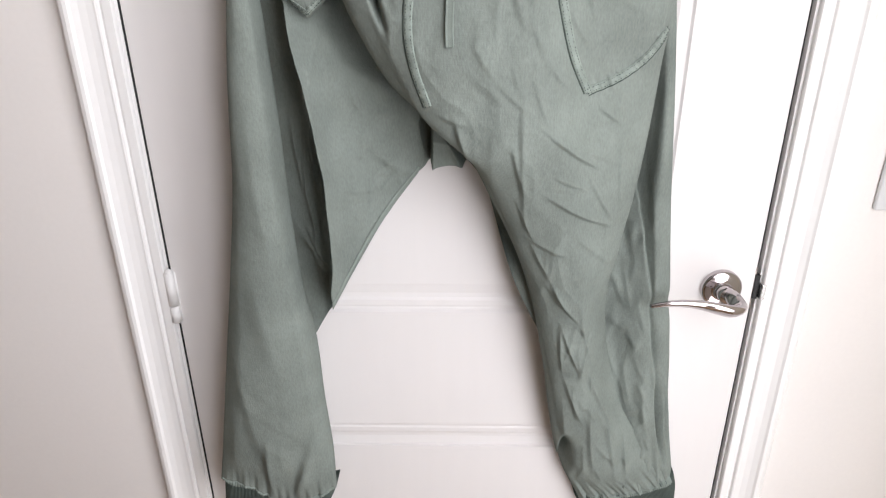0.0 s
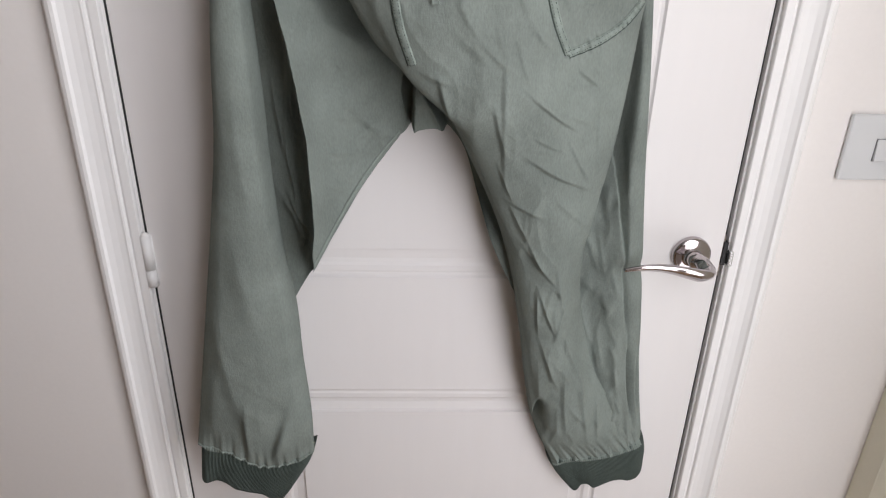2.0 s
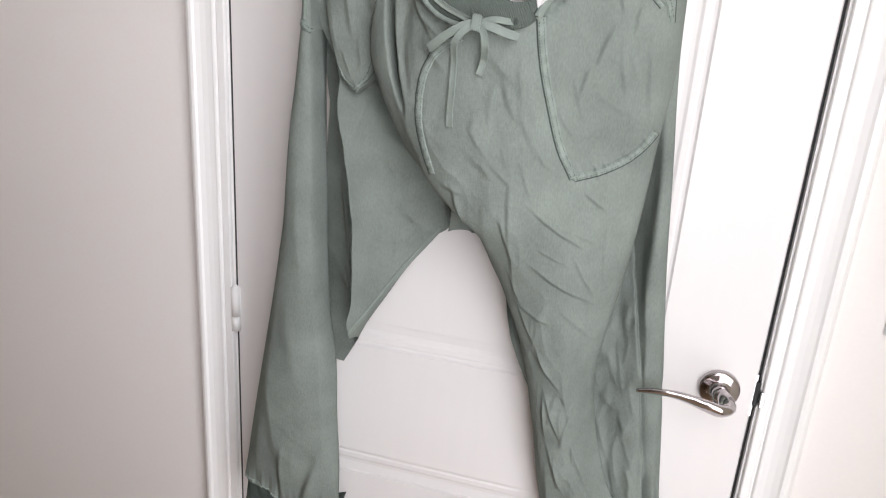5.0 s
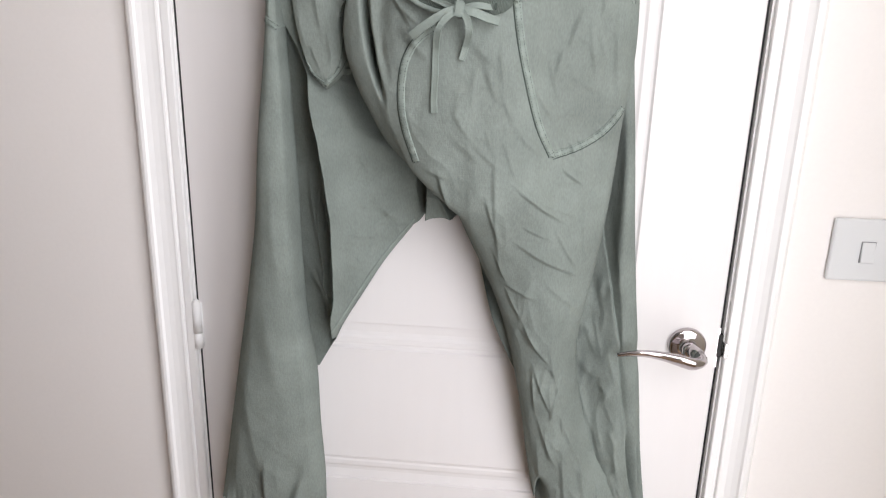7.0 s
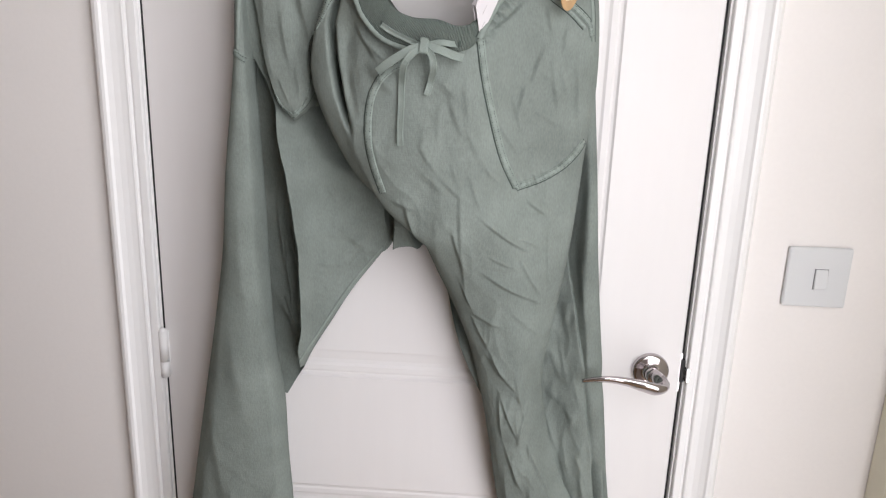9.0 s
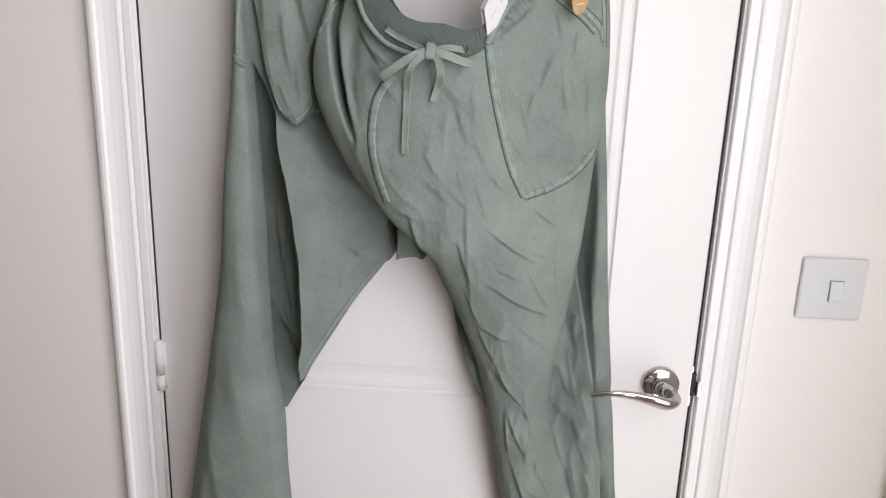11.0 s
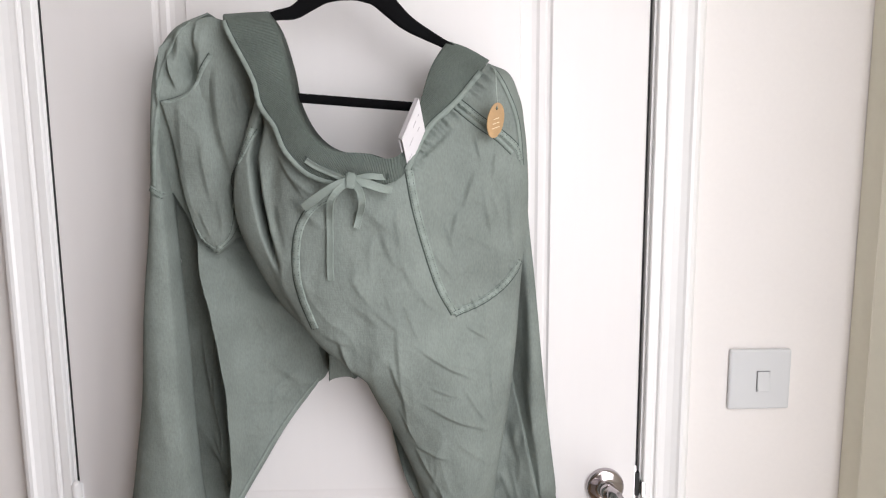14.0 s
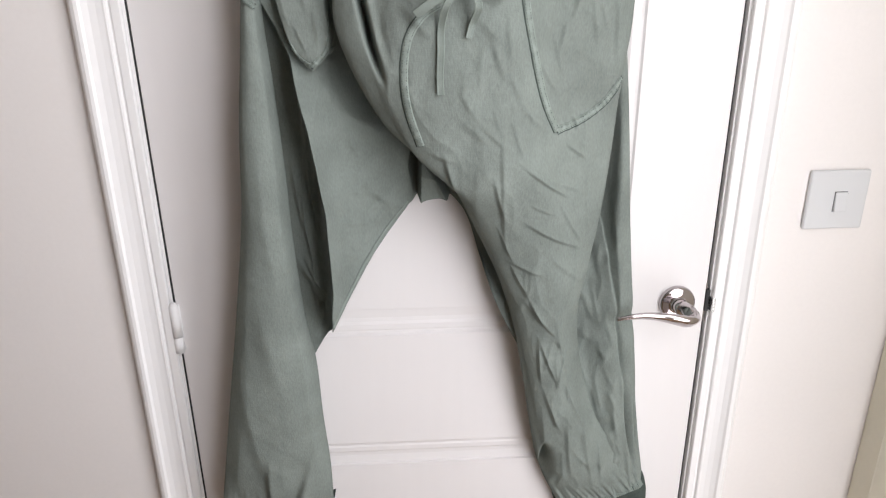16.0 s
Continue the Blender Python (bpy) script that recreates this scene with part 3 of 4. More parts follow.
lo = np.interp(z, [0.97, 1.2, 1.35, 1.45, 1.60], [0.003, 0.003, 0.012, 0.078, 0.10])
hi = np.interp(z, [0.97, 1.05, 1.2, 1.33, 1.45, 1.55, 1.64], [0.044, 0.050, 0.048, 0.050, 0.090, 0.116, 0.120])
hi = hi + 0.064 * np.exp(-np.maximum(x - edge, 0) / 0.024) * smooth01(0.99, 1.06, z) * (1 - smooth01(1.33, 1.42, z))
d = lo + (hi - lo) * hump
d -= 0.020 * smooth01(0.44, 0.53, x) * (1 - smooth01(1.27, 1.42, z))
KNEE = [(.49, 1.27, .425, 1.20, .012, .006), (.52, 1.25, .47, 1.22, .006, .004), (.44, 1.35, .50, 1.29, .010, .005), (.395, 1.30, .385, 1.15, .004, .006), (.388, 1.12, .402, 1.05, .004, .006),
        (.385, 1.09, .395, 1.02, .004, .006), (.43, 1.085, .405, 1.05, .005, .005), (.372, 1.10, .402, 1.06, .006, .012), (.404, 1.055, .388, 1.01, .004, -.010), (.37, 1.26, .385, 1.13, .004, .008),
        (.43, 1.26, .46, 1.16, .006, .003)]
CROTCH = [(.46, 1.24, .50, 1.19, .006, .003), (.417, 1.09, .428, 1.078, .003, .003), (.515, 1.225, .462, 1.185, .005, .004), (.508, 1.205, .470, 1.165, .004, .003), (.500, 1.262, .455, 1.262, .006, .003)]
SHOULDER = [(.40, 1.64, .39, 1.56, .006, .008), (.425, 1.63, .41, 1.56, .006, .006), (.365, 1.62, .362, 1.54, .004, .005), (.382, 1.597, .387, 1.560, .003, .012), (.415, 1.628, .412, 1.598, .003, .008),
            (.399, 1.60, .401, 1.565, .004, -.010)]
HOLLOW = [(.381, 1.200, .392, 1.090, .0030, .012), (.392, 1.250, .400, 1.150, .0030, .010), (.378, 1.110, .410, 1.062, .0035, .016), (.384, 1.075, .404, 1.040, .0030, .012), (.390, 1.340, .394, 1.260, .0030, .008)]
for folds in (KNEE, CROTCH, SHOULDER, HOLLOW):
    d += creases(x, z, folds)
d -= 0.014 * np.exp(-((x - 0.399) / 0.010) ** 2 - ((z - 1.575) / 0.018) ** 2)
brow = np.interp(-z, [-1.46, -1.425, -1.39, -1.355, -1.32, -1.288], [0.449, 0.447, 0.455, 0.470, 0.491, 0.531])
d -= 0.062 * smooth01(brow - 0.050, brow - 0.004, x) * (1 - smooth01(1.43, 1.48, z)) * smooth01(1.27, 1.31, z)
d = np.maximum(d, 0.003) + creases(x, z, crumples(90, (0.40, 0.51), (1.04, 1.40), 8, 0.0030))
d += 0.0022 * rough_noise(x, z, 18, 14, 5.5) + 0.0030 * crumpled(x, z, 12, 9, 1.3)
sheet("left_thigh", u, v, x, -np.minimum(np.maximum(d, 0.003), 0.048 + np.maximum(d - 0.048, 0.0) * rounded(u, 0, 0.035)), z, GREEN, -0.045 * smooth01(0.6, 0.98, u) - 0.001, uvscale=(0.17, 0.66))

# left leg: the outer fold that hangs from the hanger's shoulder to the cuff
CUFF_L = [(0.243, 0.770), (0.282, 0.764), (0.309, 0.750), (0.333, 0.740), (0.366, 0.744), (0.400, 0.757)]
u, v, x, z = coons([(0.424, 1.640), (0.388, 1.627), (0.367, 1.603), (0.357, 1.574), (0.352, 1.530), (0.345, 1.445), (0.328, 1.310), (0.318, 1.200), (0.302, 1.100), (0.284, 1.000), (0.266, 0.900), (0.252, 0.820), (0.243, 0.770)],
                   [(0.428, 1.638), (0.394, 1.618), (0.374, 1.588), (0.365, 1.530), (0.365, 1.430), (0.370, 1.345), (0.374, 1.25), (0.376, 1.160), (0.382, 1.07), (0.392, 0.995), (0.395, 0.910), (0.400, 0.830), (0.400, 0.757)],
                   [(0.424, 1.640), (0.428, 1.638)], CUFF_L, 70, 240)
d = table([(0, .115, .118, .12, .12), (.1, .105, .112, .114, .112), (.3, .105, .116, .118, .112), (.5, .11, .122, .124, .116), (.7, .11, .122, .124, .114), (.88, .105, .115, .116, .106), (1, .092, .098, .098, .092)], u, v)
d += creases(x, z, [(.345, 1.40, .34, 1.15, .012, .004), (.335, 1.10, .36, .95, .016, .004), (.30, 1.0, .325, .80, .012, .004), (.325, .86, .32, .745, .006, .007), (.385, .86, .355, .745, .008, .006),
                    (.355, 1.30, .36, 1.10, .010, .003), (.29, .90, .27, .78, .010, .003), (.37, .82, .345, .74, .005, .005), (.352, 1.60, .35, 1.46, .004, .004)])
d += creases(x, z, crumples(90, (0.25, 0.38), (0.77, 1.50), 3, 0.0008))
d += 0.002 * rough_noise(x, z, 12, 6, 1.7) + 0.0008 * crumpled(x, z, 9, 4, 7.7) + gathers(u, v, 60, 0.0022, 0.05, 2.0)
sheet("left_leg", u, v, x, -(0.088 + (d - 0.088) * rounded(u, 0.22, 0.12)), z, GREEN, -0.083 + 0.030 * np.sin(np.pi * u), uvscale=(0.16, 0.95))

# front of the body and of the right leg
CUFF_R = [(0.742, 0.700), (0.757, 0.712), (0.790, 0.716), (0.825, 0.724), (0.868, 0.742)]
SEAM = [(0.480, 1.562), (0.487, 1.534), (0.502, 1.511), (0.513, 1.487), (0.532, 1.465), (0.554, 1.455), (0.598, 1.450), (0.630, 1.457), (0.646, 1.479), (0.663, 1.511), (0.694, 1.541), (0.734, 1.590)]
u, v, x, z = coons([(0.480, 1.562), (0.466, 1.515), (0.450, 1.465), (0.447, 1.425), (0.455, 1.390), (0.470, 1.355), (0.491, 1.320), (0.531, 1.288), (0.552, 1.268), (0.577, 1.230), (0.609, 1.166), (0.636, 1.105),
                    (0.658, 1.033), (0.675, 0.944), (0.689, 0.858), (0.706, 0.781), (0.742, 0.700)],
                   [(0.734, 1.590), (0.762, 1.573), (0.777, 1.515), (0.783, 1.425), (0.776, 1.344), (0.770, 1.257), (0.762, 1.180), (0.752, 1.110), (0.745, 1.050), (0.752, 0.980), (0.780, 0.880), (0.825, 0.80), (0.868, 0.742)],
                   SEAM, CUFF_R, 230, 440)
d = table([(0, .142, .166, .174, .140, .115), (.12, .135, .165, .169, .135, .120), (.25, .120, .150, .158, .122, .100), (.38, .085, .115, .135, .115, .088), (.5, .075, .100, .120, .110, .085),
           (.65, .065, .085, .100, .092, .070), (.8, .060, .078, .085, .078, .055), (.92, .055, .07, .072, .064, .048), (1, .05, .056, .058, .056, .046)], u, v)
# creases pressed into the linen: over the hip, the pocket, the thigh and the shin
HIP = [(.578, 1.351, .600, 1.317, .004, .0018), (.600, 1.317, .628, 1.289, .004, .0016), (.630, 1.374, .649, 1.332, .005, .0022), (.649, 1.332, .674, 1.305, .005, .0022), (.575, 1.327, .611, 1.294, .006, .0012),
       (.615, 1.332, .623, 1.305, .003, .0012), (.52, 1.44, .55, 1.405, .010, .0040), (.595, 1.425, .625, 1.40, .008, .0025), (.50, 1.44, .515, 1.37, .009, .0030), (.503, 1.483, .532, 1.438, .004, .0035),
       (.516, 1.462, .54, 1.440, .004, .0030), (.611, 1.405, .628, 1.360, .006, .0028), (.602, 1.400, .600, 1.345, .006, .0015), (.628, 1.43, .634, 1.37, .005, .0022), (.545, 1.285, .575, 1.275, .005, .0030)]
BAG = [(.697, 1.421, .689, 1.383, .005, .0038), (.668, 1.375, .693, 1.341, .005, .0026), (.681, 1.410, .696, 1.362, .004, .0022), (.724, 1.453, .736, 1.391, .005, .0030), (.715, 1.507, .723, 1.474, .004, .0030),
       (.733, 1.446, .746, 1.405, .004, .0022), (.651, 1.478, .688, 1.513, .005, -.0035), (.716, 1.462, .702, 1.419, .005, .0035), (.755, 1.463, .765, 1.359, .006, .0030), (.739, 1.487, .737, 1.455, .004, .0025),
       (.705, 1.395, .745, 1.372, .006, .0014), (.668, 1.44, .676, 1.39, .006, .0012)]
THIGH = [(.562, 1.281, .582, 1.216, .004, .0040), (.582, 1.216, .612, 1.156, .004, .0042), (.618, 1.253, .634, 1.197, .0032, .0028), (.626, 1.317, .640, 1.142, .004, .0018), (.648, 1.269, .712, 1.221, .0035, .0030),
         (.663, 1.257, .727, 1.228, .004, .0014), (.656, 1.196, .732, 1.154, .0040, .0030), (.639, 1.142, .684, 1.123, .0035, .0020), (.628, 1.185, .647, 1.140, .0032, .0020), (.700, 1.216, .738, 1.154, .004, .0016),
         (.636, 1.317, .650, 1.278, .003, .0012), (.706, 1.285, .731, 1.267, .003, .0022), (.662, 1.218, .700, 1.20, .003, .0014), (.735, 1.250, .742, 1.170, .004, .0014), (.690, 1.15, .745, 1.10, .006, .0014)]
SHIN = [(.664, 1.084, .709, 1.029, .004, .0026), (.674, 1.076, .693, 1.047, .003, .0018), (.686, 1.021, .694, .953, .0035, .0034), (.687, 1.025, .716, .953, .004, .0030), (.706, 1.055, .732, .961, .005, .0024),
        (.698, .944, .728, .866, .005, .0030), (.727, .953, .765, .866, .006, .0030), (.757, .969, .760, 1.032, .005, -.0022), (.645, 1.135, .669, 1.089, .004, .0030), (.669, 1.089, .690, 1.050, .004, .0026),
        (.700, .90, .716, .80, .006, .0026), (.735, .90, .752, .77, .006, .0030), (.762, .88, .785, .76, .006, .0034), (.79, .84, .80, .76, .005, .0030), (.728, 1.02, .715, .94, .005, .0026)]
for folds, size in ((HIP, 1.3), (BAG, 1.2), (THIGH, 1.8), (SHIN, 1.5)):
    d += size * creases(x, z, [(*line, 0.7 * w, h) for *line, w, h in folds])
d += creases(x, z, crumples(170, (0.53, 0.77), (0.85, 1.50), 21, 0.0009)) + creases(x, z, crumples(60, (0.69, 0.82), (0.75, 1.04), 5, 0.0026, ((-105, -60), (-85, -45))))
POCKET_R = [(0.642, 1.466), (0.647, 1.435), (0.655, 1.400), (0.673, 1.339), (0.6915, 1.3015)], [(0.6915, 1.3015), (0.715, 1.309), (0.740, 1.322), (0.758, 1.338), (0.771, 1.360)]
WAIST_R = [(0.641, 1.464), (0.648, 1.478), (0.665, 1.508), (0.697, 1.538), (0.731, 1.580)]
d += puckers(x, z, WAIST_R, 0.011, 0.0026, 0.0080) + puckers(x, z, POCKET_R[1], 0.007, 0.0014, 0.007) + puckers(x, z, POCKET_R[0], 0.005, 0.0004)
d += puckers(x, z, [(0.564, 1.441), (0.541, 1.427), (0.525, 1.403), (0.520, 1.365), (0.5325, 1.300)], 0.006, 0.0006)
# the deep pleat beside the left pocket, and the soft one left of it
for px, depth, w in ((((1.53, .486), (1.48, .474), (1.44, .478), (1.40, .486), (1.36, .498)), .040, .0034), (((1.49, .50), (1.45, .494), (1.41, .50), (1.36, .515)), .006, .010)):
    line = np.interp(-z, [-a for a, b in px], [b for a, b in px])
    d -= depth * np.exp(-((x - line) / w) ** 2) * smooth01(px[-1][0] - 0.01, px[-1][0] + 0.05, z) * (1 - smooth01(px[0][0] - 0.03, px[0][0] + 0.005, z))
d += 0.0030 * rough_noise(x, z, 9, 7, 2.2) + 0.0026 * crumpled(x, z, 12, 8, 2.9) * smooth01(0.0, 0.15, v) + 0.0006 * rough_noise(x, z, 70, 50, 4.2) + gathers(u, v, 52, 0.0028, 0.06, 0.4)
base = np.interp(z, [0.70, 0.80, 1.0, 1.2, 1.6], [0.035, 0.050, 0.065, 0.075, 0.075]) + (0.030 + 0.024 * smooth01(1.36, 1.42, z)) * (1 - u) * smooth01(1.24, 1.32, z) * (1 - smooth01(1.52, 1.57, z))
FRONT = -(base + np.maximum(d - base, 0.0) * np.where(u < 0.5, rounded(u, 0.07, 0) * (1 - smooth01(1.25, 1.30, z)) + rounded(u, 0.022, 0) * smooth01(1.25, 1.30, z), rounded(u, 0, 0.06)))
FRONT = FRONT - creases(x, z, [(.708, .836, .7095, .760, .0024, -.050)])
sheet("right_leg", u, v, x, FRONT, z, GREEN, -(base - 0.004) + 0.028 * np.sin(np.pi * u), uvscale=(0.32, 0.9))

# left pocket: stands open at its mouth
u, v, x, z = coons([(0.366, 1.543), (0.374, 1.490), (0.381, 1.448), (0.396, 1.392), (0.4165, 1.368)], [(0.455, 1.604), (0.474, 1.570), (0.476, 1.520), (0.455, 1.480), (0.440, 1.449), (0.442, 1.413), (0.436, 1.387), (0.418, 1.368)],
                   [(0.366, 1.543), (0.386, 1.547), (0.403, 1.557), (0.417, 1.578), (0.430, 1.598), (0.455, 1.604)], [(0.4165, 1.368), (0.418, 1.368)], 100, 150)
d = 0.120 - 0.018 * v - 0.004 * u * (1 - v) + 0.004 * np.sin(np.pi * u)
d += creases(x, z, [(.392, 1.545, .390, 1.463, .006, .0035), (.390, 1.463, .399, 1.41, .006, .0030), (.434, 1.585, .432, 1.515, .007, .0040), (.432, 1.52, .444, 1.455, .006, .0035), (.374, 1.52, .382, 1.44, .003, -.006),
                    (.410, 1.50, .418, 1.43, .004, .0025), (.425, 1.44, .430, 1.395, .004, .0020), (.450, 1.57, .458, 1.53, .004, .0030), (.403, 1.42, .414, 1.39, .003, .0018), (.440, 1.545, .462, 1.525, .004, .0018)])
valley = np.interp(-z, [-1.585, -1.557, -1.512, -1.464, -1.422], [0.414, 0.417, 0.422, 0.435, 0.440])
d -= 0.005 * np.exp(-((x - valley) / 0.008) ** 2) * smooth01(1.44, 1.50, z)
d += 0.0016 * rough_noise(x, z, 24, 16, 6.0) + 0.0015 * crumpled(x, z, 16, 10, 3.3) + puckers(x, z, [(0.441, 1.413), (0.434, 1.389), (0.418, 1.373), (0.404, 1.383), (0.396, 1.395)], 0.005, 0.0008, 0.006)
d -= 0.010 * smooth01(0.80, 1.0, u) * (1 - smooth01(0.25, 0.5, v))
sheet("pocket", u, v, x, -(0.085 + (d - 0.085) * rounded(u, 0.05, 0) * (1 - (1 - rounded(u, 0, 0.08)) * smooth01(0.3, 0.5, v)) * (0.55 + 0.45 * rounded(v, 0, 0.10))), z, GREEN, -0.085, label="left patch pocket hanging slightly open", uvscale=(0.1, 0.24))

# ribbed waistband
UPPER = [(0.487, 1.645), (0.490, 1.641), (0.502, 1.619), (0.513, 1.578), (0.519, 1.543), (0.532, 1.514), (0.549, 1.495), (0.569, 1.486), (0.596, 1.484), (0.618, 1.478), (0.635, 1.485), (0.648, 1.515), (0.656, 1.545), (0.667, 1.580), (0.687, 1.614)]
LOWER = [(0.440, 1.642), (0.447, 1.628), (0.461, 1.598), (0.481, 1.562), (0.488, 1.534), (0.503, 1.512), (0.514, 1.487), (0.533, 1.465), (0.554, 1.4545), (0.598, 1.4495), (0.630, 1.456), (0.646, 1.478), (0.663, 1.510), (0.694, 1.540), (0.735, 1.592)]
u, v, x, z = coons([UPPER[0], LOWER[0]], [UPPER[-1], (0.710, 1.606), LOWER[-1]], UPPER, LOWER, 160, 16)
d = table([(0, .130, .150, .168, .182, .177, .140, .108), (1, .140, .156, .172, .182, .174, .138, .108)], u, v)
d += 0.003 * np.sin(np.pi * v) + 0.0018 * np.sin(u * 40) * v + 0.0012 * rough_noise(x, z, 30, 30, 9.0)
sheet("waistband", u, v, x, -(0.088 + (d - 0.088) * rounded(u, 0.06, 0.07)), z, RIB, -0.088, label="ribbed knit waistband", uvscale=(0.55, 0.045))

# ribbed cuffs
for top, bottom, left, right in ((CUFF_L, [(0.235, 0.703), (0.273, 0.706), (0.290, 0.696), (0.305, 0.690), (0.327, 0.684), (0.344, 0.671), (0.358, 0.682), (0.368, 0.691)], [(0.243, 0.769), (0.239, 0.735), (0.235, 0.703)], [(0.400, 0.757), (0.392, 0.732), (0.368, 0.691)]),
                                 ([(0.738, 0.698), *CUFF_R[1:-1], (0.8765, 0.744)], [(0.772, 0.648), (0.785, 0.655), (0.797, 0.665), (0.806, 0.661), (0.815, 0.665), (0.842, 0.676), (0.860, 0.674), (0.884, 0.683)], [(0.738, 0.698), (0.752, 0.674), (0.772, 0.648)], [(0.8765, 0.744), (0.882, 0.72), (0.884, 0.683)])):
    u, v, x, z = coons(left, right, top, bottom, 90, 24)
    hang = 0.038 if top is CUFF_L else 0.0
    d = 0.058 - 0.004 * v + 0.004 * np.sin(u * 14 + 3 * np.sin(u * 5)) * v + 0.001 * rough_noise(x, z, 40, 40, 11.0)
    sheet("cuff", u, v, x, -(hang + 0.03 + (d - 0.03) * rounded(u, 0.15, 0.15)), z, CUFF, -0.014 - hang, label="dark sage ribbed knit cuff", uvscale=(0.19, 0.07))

# ---- seams, drawn over the cloth that is there ----
from mathutils.bvhtree import BVHTree
vs, fs, off = [], [], 0
for a, b in SURFACES:
    vs.append(a), fs.append(b + off)
    off += len(a)
CLOTH = BVHTree.FromPolygons(np.concatenate(vs).tolist(), np.concatenate(fs).tolist())


def on_cloth(x, z):
    hit = CLOTH.ray_cast(Vector((x, -1, z)), Vector((0, 1, 0)))[0]
    return hit.y if hit else None


def ribbon(pts, width, lift, n, ripple=0.0, seed=0.0, proud=False):
    """A flat strip on the cloth with a rounded top, following pts."""
    c = spline(pts, n)
    t = np.gradient(c, axis=0)
    t /= np.linalg.norm(t, axis=1)[:, None]
    side = np.stack([-t[:, 1], t[:, 0]], 1)
    bm = bmesh.new()
    prev = None
    for i in range(n + 1):
        ring = []
        near = [on_cloth(*(c[i] + side[i] * width / 2 * s)) for s in (-1, -0.8, 0, 0.8, 1)]
        front = min(y for y in near if y is not None) if any(y is not None for y in near) else None
        for k, s in enumerate((-1, -0.8, 0, 0.8, 1)):
            q = c[i] + side[i] * width / 2 * s
            y = near[k]
            if proud and front is not None and (y is None or 0 < k < 4):
                y = front
            if y is None:
                ring = None
                break
            h = lift * (0, 1, 0.75, 1, 0)[k] + (ripple * math.sin(i * 1.9 + seed + s) if 0 < k < 4 else 0)
            ring.append(bm.verts.new((q[0], y - h + (0.0006 if k in (0, 4) else 0), q[1])))
        if prev and ring and max(abs(a.co.y - b.co.y) for a, b in zip(prev, ring)) < 0.02:
            for k in range(4):
                bm.faces.new((prev[k], prev[k + 1], ring[k + 1], ring[k]))
        prev = ring
    return bm


def shifted(pts, offset):
    c = spline(pts, 12)
    t = np.gradient(c, axis=0)
    t /= np.linalg.norm(t, axis=1)[:, None]
    return c + np.stack([-t[:, 1], t[:, 0]], 1) * offset


def stitches(pts, offset, gap=0.0034, size=(0.0026, 0.0011)):
    """A row of single stitches at a distance from the line pts, joined into one mesh."""
    length = sum(math.dist(a, b) for a, b in zip(pts, pts[1:]))
    c = spline(pts, max(8, int(length / gap)))
    t = np.gradient(c, axis=0)
    t /= np.linalg.norm(t, axis=1)[:, None]
    bm = bmesh.new()
    for p, q in zip(c, t):
        s = np.array([-q[1], q[0]])
        m = p + s * offset
        y = on_cloth(*m)
        if y is None:
            continue
        quad = [m + q * size[0] / 2 + s * size[1] / 2, m - q * size[0] / 2 + s * size[1] / 2, m - q * size[0] / 2 - s * size[1] / 2, m + q * size[0] / 2 - s * size[1] / 2]
        lo = [bm.verts.new((a[0], y + 0.0005, a[1])) for a in quad]
        top = [bm.verts.new((m[0] + (a[0] - m[0]) * 0.8, y - 0.0019, m[1] + (a[1] - m[1]) * 0.7)) for a in quad]
        bm.faces.new(top)
        for k in range(4):
            bm.faces.new((lo[k], lo[(k + 1) % 4], top[(k + 1) % 4], top[k]))
    return bm


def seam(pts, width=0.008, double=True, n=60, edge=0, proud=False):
    """A raised, paler seam with its stitches; edge: the side (-1 or 1) where a dark ribbon is painted as shade."""
    part("seam", ribbon(pts, width, 0.0018, n, 0.0006, pts[0][0] * 50, proud), PUCKER if double else THREAD, trousers, smooth=True)
    for o in ((-width * 0.27, width * 0.27) if double else ()):
        tagged(part("stitching", stitches(pts, o, 0.0029, (0.0021, 0.0007)), THREAD_SHADE, trousers), kind="stuff")
    # the shade beside the seam is a dark ribbon of its own
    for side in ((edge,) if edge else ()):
        part("seam_edge_shade", ribbon(shifted(pts, side * width * 0.53), 0.0016, 0.0005, n, proud=proud), THREAD_SHADE, trousers, "dark ribbon painted as shade along the seam", True)


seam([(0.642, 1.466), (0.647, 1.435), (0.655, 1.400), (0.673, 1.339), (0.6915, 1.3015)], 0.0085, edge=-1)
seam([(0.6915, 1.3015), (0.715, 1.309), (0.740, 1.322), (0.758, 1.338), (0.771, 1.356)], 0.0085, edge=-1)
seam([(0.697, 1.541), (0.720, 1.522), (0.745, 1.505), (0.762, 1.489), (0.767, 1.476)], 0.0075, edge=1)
seam([(0.692, 1.536), (0.715, 1.517), (0.740, 1.500), (0.757, 1.484)], 0.0045, False, edge=-1)
seam([(0.564, 1.441), (0.541, 1.427), (0.525, 1.403), (0.520, 1.365), (0.524, 1.33), (0.536, 1.292)], 0.0085, edge=-1)
seam([(0.475, 1.512), (0.460, 1.485), (0.444, 1.463), (0.4405, 1.45)], 0.009)
seam([(0.441, 1.445), (0.441, 1.413), (0.434, 1.389), (0.418, 1.373)], 0.006)
seam([(0.418, 1.373), (0.404, 1.383), (0.395, 1.397)], 0.006)
seam([(0.3490, 1.447), (0.356, 1.443), (0.364, 1.437)], 0.008)
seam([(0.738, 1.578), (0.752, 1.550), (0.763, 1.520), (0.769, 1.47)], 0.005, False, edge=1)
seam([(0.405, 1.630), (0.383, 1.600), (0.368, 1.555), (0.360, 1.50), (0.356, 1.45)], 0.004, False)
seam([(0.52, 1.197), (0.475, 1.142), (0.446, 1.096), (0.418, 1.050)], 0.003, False)
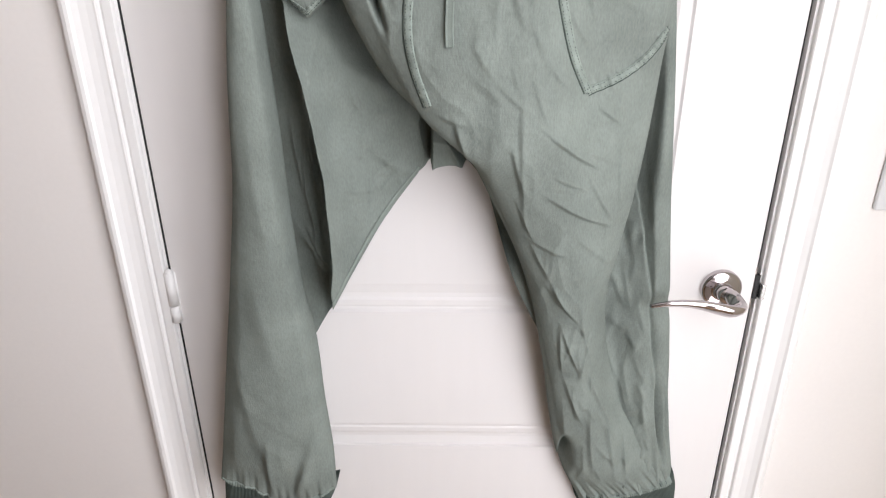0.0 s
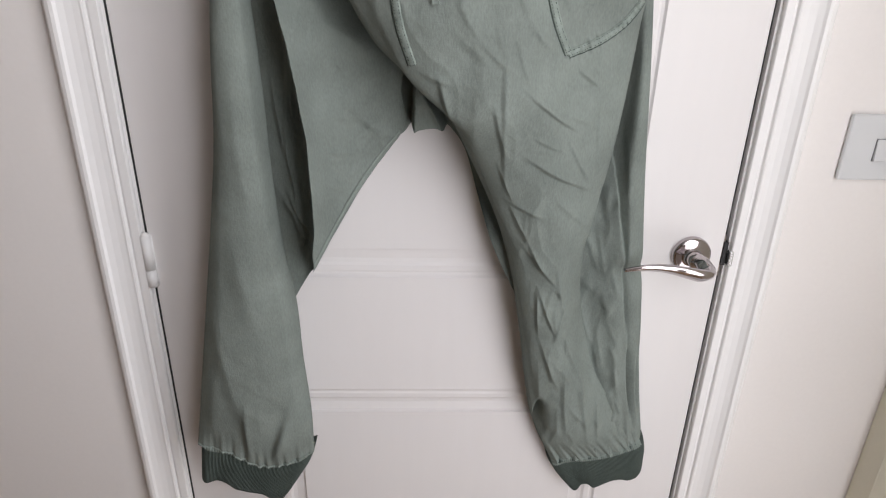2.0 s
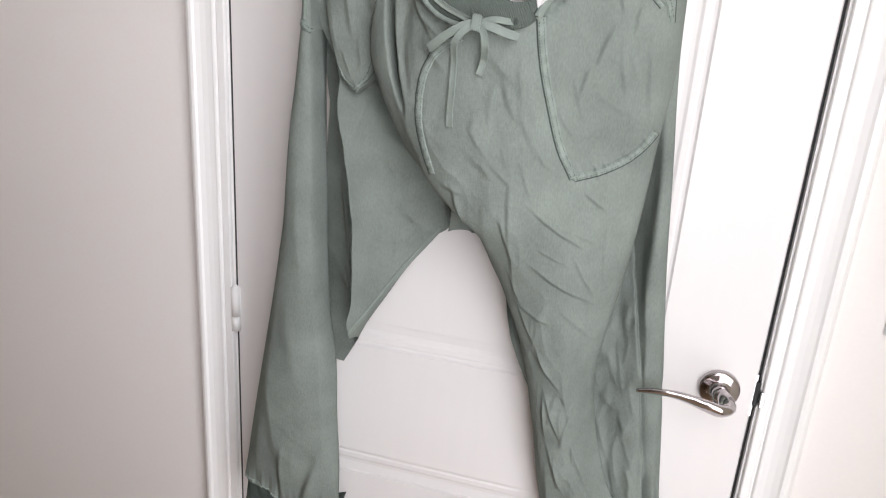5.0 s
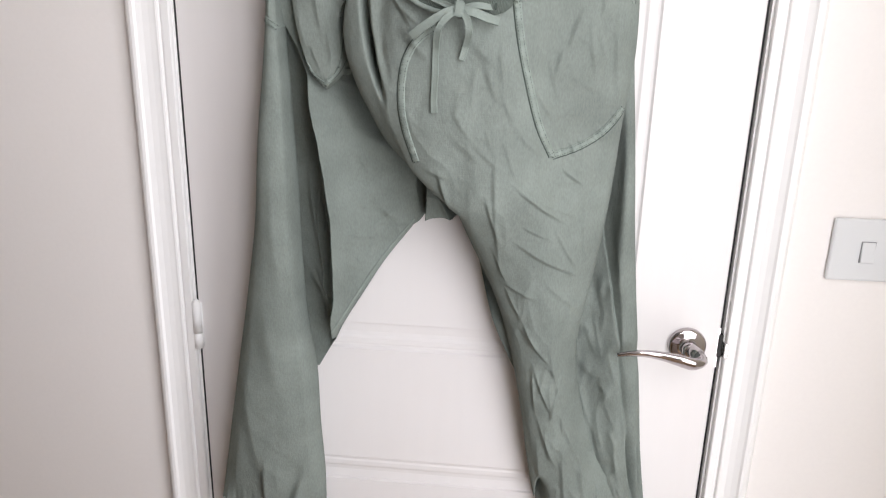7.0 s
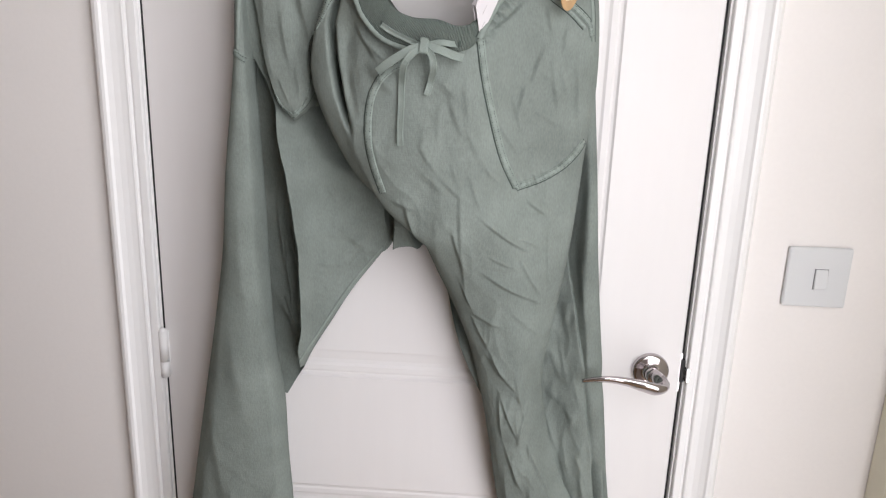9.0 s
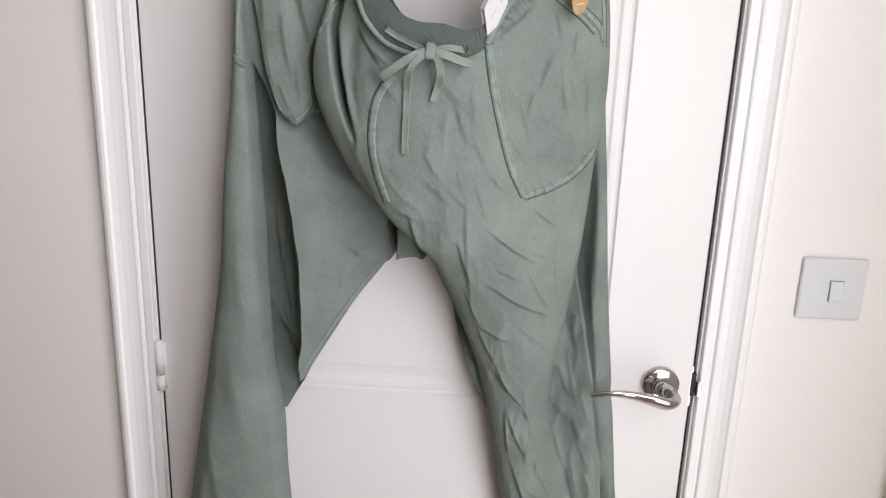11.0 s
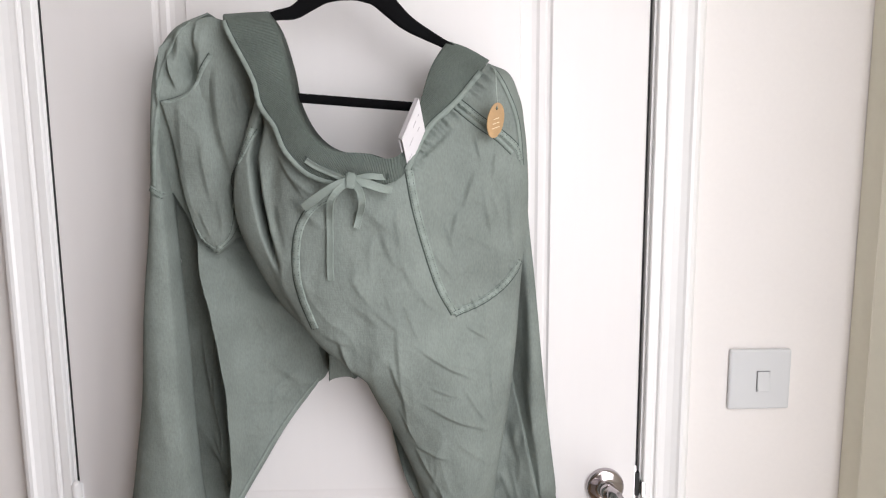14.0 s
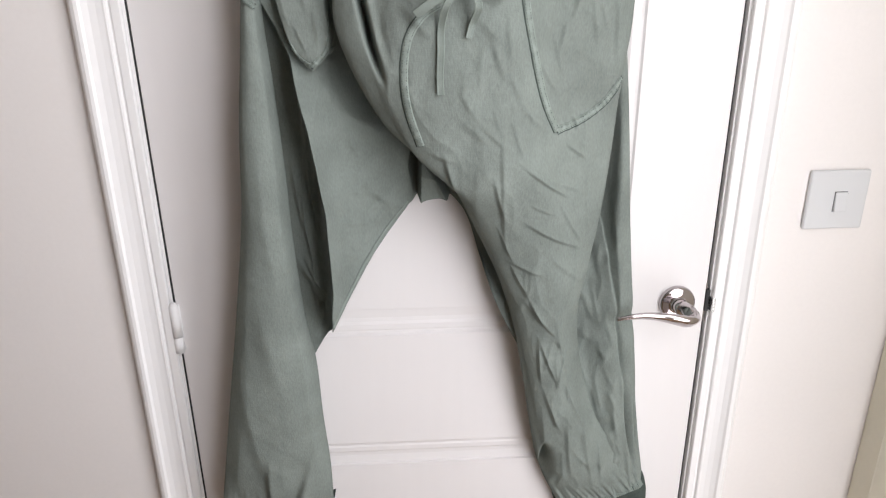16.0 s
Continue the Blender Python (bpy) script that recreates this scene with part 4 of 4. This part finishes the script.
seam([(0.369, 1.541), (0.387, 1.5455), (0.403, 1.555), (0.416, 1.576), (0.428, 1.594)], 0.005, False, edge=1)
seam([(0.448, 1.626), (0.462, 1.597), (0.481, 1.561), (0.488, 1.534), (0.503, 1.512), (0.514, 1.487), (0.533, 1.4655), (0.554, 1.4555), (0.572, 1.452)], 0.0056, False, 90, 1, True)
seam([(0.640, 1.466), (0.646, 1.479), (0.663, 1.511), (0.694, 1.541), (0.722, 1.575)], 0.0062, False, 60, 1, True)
for line in (CUFF_L, CUFF_R):
    part("seam", ribbon([(a, b + 0.001) for a, b in line], 0.006, 0.0018, 150, 0.0012, 1.0), THREAD, trousers, smooth=True)

# ---- drawstring: two tails, two loops and a knot ----
cord = part("drawstring", ribbon([(0.536, 1.477), (0.547, 1.470), (0.558, 1.465), (0.572, 1.459), (0.583, 1.455)], 0.0065, 0.004, 24), THREAD, trousers, "narrow green tape drawstring tied in a bow")


def tape(name, pts, width):
    """A flat tape through 3D points, with thickness."""
    c = spline(pts, 30)
    bm = sweep([tuple(p) for p in c], lambda i, n: [(width / 2 * a, 0.0011 * b) for a, b in ((1, -0.6), (0.9, 1), (0.35, 0.7), (-0.35, 0.7), (-0.9, 1), (-1, -0.6))])
    return part(name, bm, THREAD, cord)


tape("cord", [(0.583, -0.190, 1.456), (0.600, -0.189, 1.460), (0.612, -0.184, 1.459), (0.619, -0.178, 1.459)], 0.007)
tape("loop", [(0.583, -0.193, 1.456), (0.570, -0.197, 1.452), (0.553, -0.196, 1.442), (0.540, -0.191, 1.433), (0.533, -0.187, 1.428)], 0.0092)
tape("loop", [(0.583, -0.193, 1.456), (0.598, -0.194, 1.453), (0.612, -0.189, 1.448), (0.624, -0.183, 1.445)], 0.0092)
tape("tail", [(0.583, -0.193, 1.455), (0.573, -0.197, 1.449), (0.563, -0.197, 1.436)] + [(a, on_cloth(a, b) - 0.005, b) for a, b in ((0.5585, 1.415), (0.558, 1.39), (0.557, 1.368), (0.5575, 1.349))], 0.0074)
tape("tail", [(0.583, -0.193, 1.455), (0.591, -0.197, 1.447), (0.594, -0.197, 1.434)] + [(a, on_cloth(a, b) - 0.006, b) for a, b in ((0.590, 1.419), (0.586, 1.405))], 0.0074)
bm = bmesh.new()
bmesh.ops.create_cube(bm, size=1, matrix=pose(0.583, -0.195, 1.456, 0, 8, 0) @ Matrix.Diagonal((0.0098, 0.0075, 0.0165, 1)))
bmesh.ops.bevel(bm, geom=bm.edges[:], offset=0.0014, segments=2, affect="EDGES")
part("knot", bm, THREAD, cord)
for ex, ez in ((0.536, 1.478), (0.620, 1.460)):
    y = on_cloth(ex, ez)
    bm = bmesh.new()
    bmesh.ops.create_cone(bm, cap_ends=True, segments=16, radius1=0.0032, radius2=0.0028, depth=0.0016, matrix=pose(ex, (y or -0.17) - 0.0004, ez, 90, 0, 0) @ Matrix.Diagonal((0.5, 1.2, 1, 1)))
    part("eyelet", bm, THREAD_SHADE, trousers, "dark buttonhole for the drawstring")

# ---- swing tags ----
tag = thing("swing_tag", (0.648, -0.14, 1.47), "white folded card price tag tucked by the waistband", "tag")


def tag_point(a, b, lift=0.0):
    """Point of the card: a across, b up, each 0 to 1."""
    p = Vector((0.6350, -0.190, 1.498)) + a * Vector((0.0060, 0.014, -0.032)) + b * Vector((0.0178, 0.004, 0.0415))
    n = Vector((0.0060, 0.014, -0.032)).cross(Vector((0.0178, 0.004, 0.0415))).normalized()
    return p + n * (lift if n.y < 0 else -lift)


def plate_of(a0, a1, b0, b1, l0, l1):
    bm = bmesh.new()
    lo = [bm.verts.new(tag_point(a, b, l0)) for a, b in ((a0, b0), (a1, b0), (a1, b1), (a0, b1))]
    hi = [bm.verts.new(tag_point(a, b, l1)) for a, b in ((a0, b0), (a1, b0), (a1, b1), (a0, b1))]
    bm.faces.new(lo), bm.faces.new(hi)
    for k in range(4):
        bm.faces.new((lo[k], lo[(k + 1) % 4], hi[(k + 1) % 4], hi[k]))
    return bm


part("card", plate_of(0, 1, 0, 1, 0.0, 0.0008), CARD, tag)
part("back_card", plate_of(0, 1, 0, 1, -0.0055, -0.0047), CARD, tag)
part("fold", plate_of(-0.02, 0.02, 0, 1, -0.0055, 0.0008), CARD, tag)
for a, b, w, h in ((0.30, 0.62, 0.04, 0.16), (0.30, 0.84, 0.04, 0.05), (0.52, 0.35, 0.03, 0.22), (0.60, 0.74, 0.06, 0.10), (0.8, 0.2, 0.03, 0.14)):
    part("print", plate_of(a, a + w * 0.6, b - h / 2, b + h / 2, 0.0008, 0.0010), FAINT, tag, "small grey line of print")

round_tag = thing("round_tag", (0.743, -0.15, 1.52), "round brown kraft card tag on a string", "tag")
FACE = pose(0.7355, -0.150, 1.519, 90, 0, 0) @ pose(0, 0, 0, 0, 55, 0) @ pose(0, 0, 0, 10, 0, 12)
bm = bmesh.new()
bmesh.ops.create_cone(bm, cap_ends=True, segments=48, radius1=0.0192, radius2=0.0192, depth=0.0008, matrix=FACE)
part("card", bm, KRAFT, round_tag)
for k, w in enumerate((0.012, 0.015, 0.017)):
    bm = bmesh.new()
    bmesh.ops.create_cube(bm, size=1, matrix=FACE @ Matrix.Translation((0, 0.002 - 0.005 * k, 0.0006)) @ Matrix.Diagonal((w, 0.0008, 0.0004, 1)))
    part("print", bm, CREAMINK, round_tag, "pale line of print")
bm = bmesh.new()
bmesh.ops.create_cone(bm, cap_ends=True, segments=16, radius1=0.0022, radius2=0.0022, depth=0.0012, matrix=FACE @ Matrix.Translation((0, 0.0135, 0)))
part("hole", bm, THREAD_SHADE, round_tag)
part("string", sweep(spline([(0.735, on_cloth(0.735, 1.582) - 0.001, 1.582), (0.736, -0.140, 1.572), (0.736, -0.150, 1.555), tuple(FACE @ Vector((0, 0.0135, 0.001)))], 24), lambda i, n: disc(0.0006, 6)), STRING, round_tag, smooth=True)
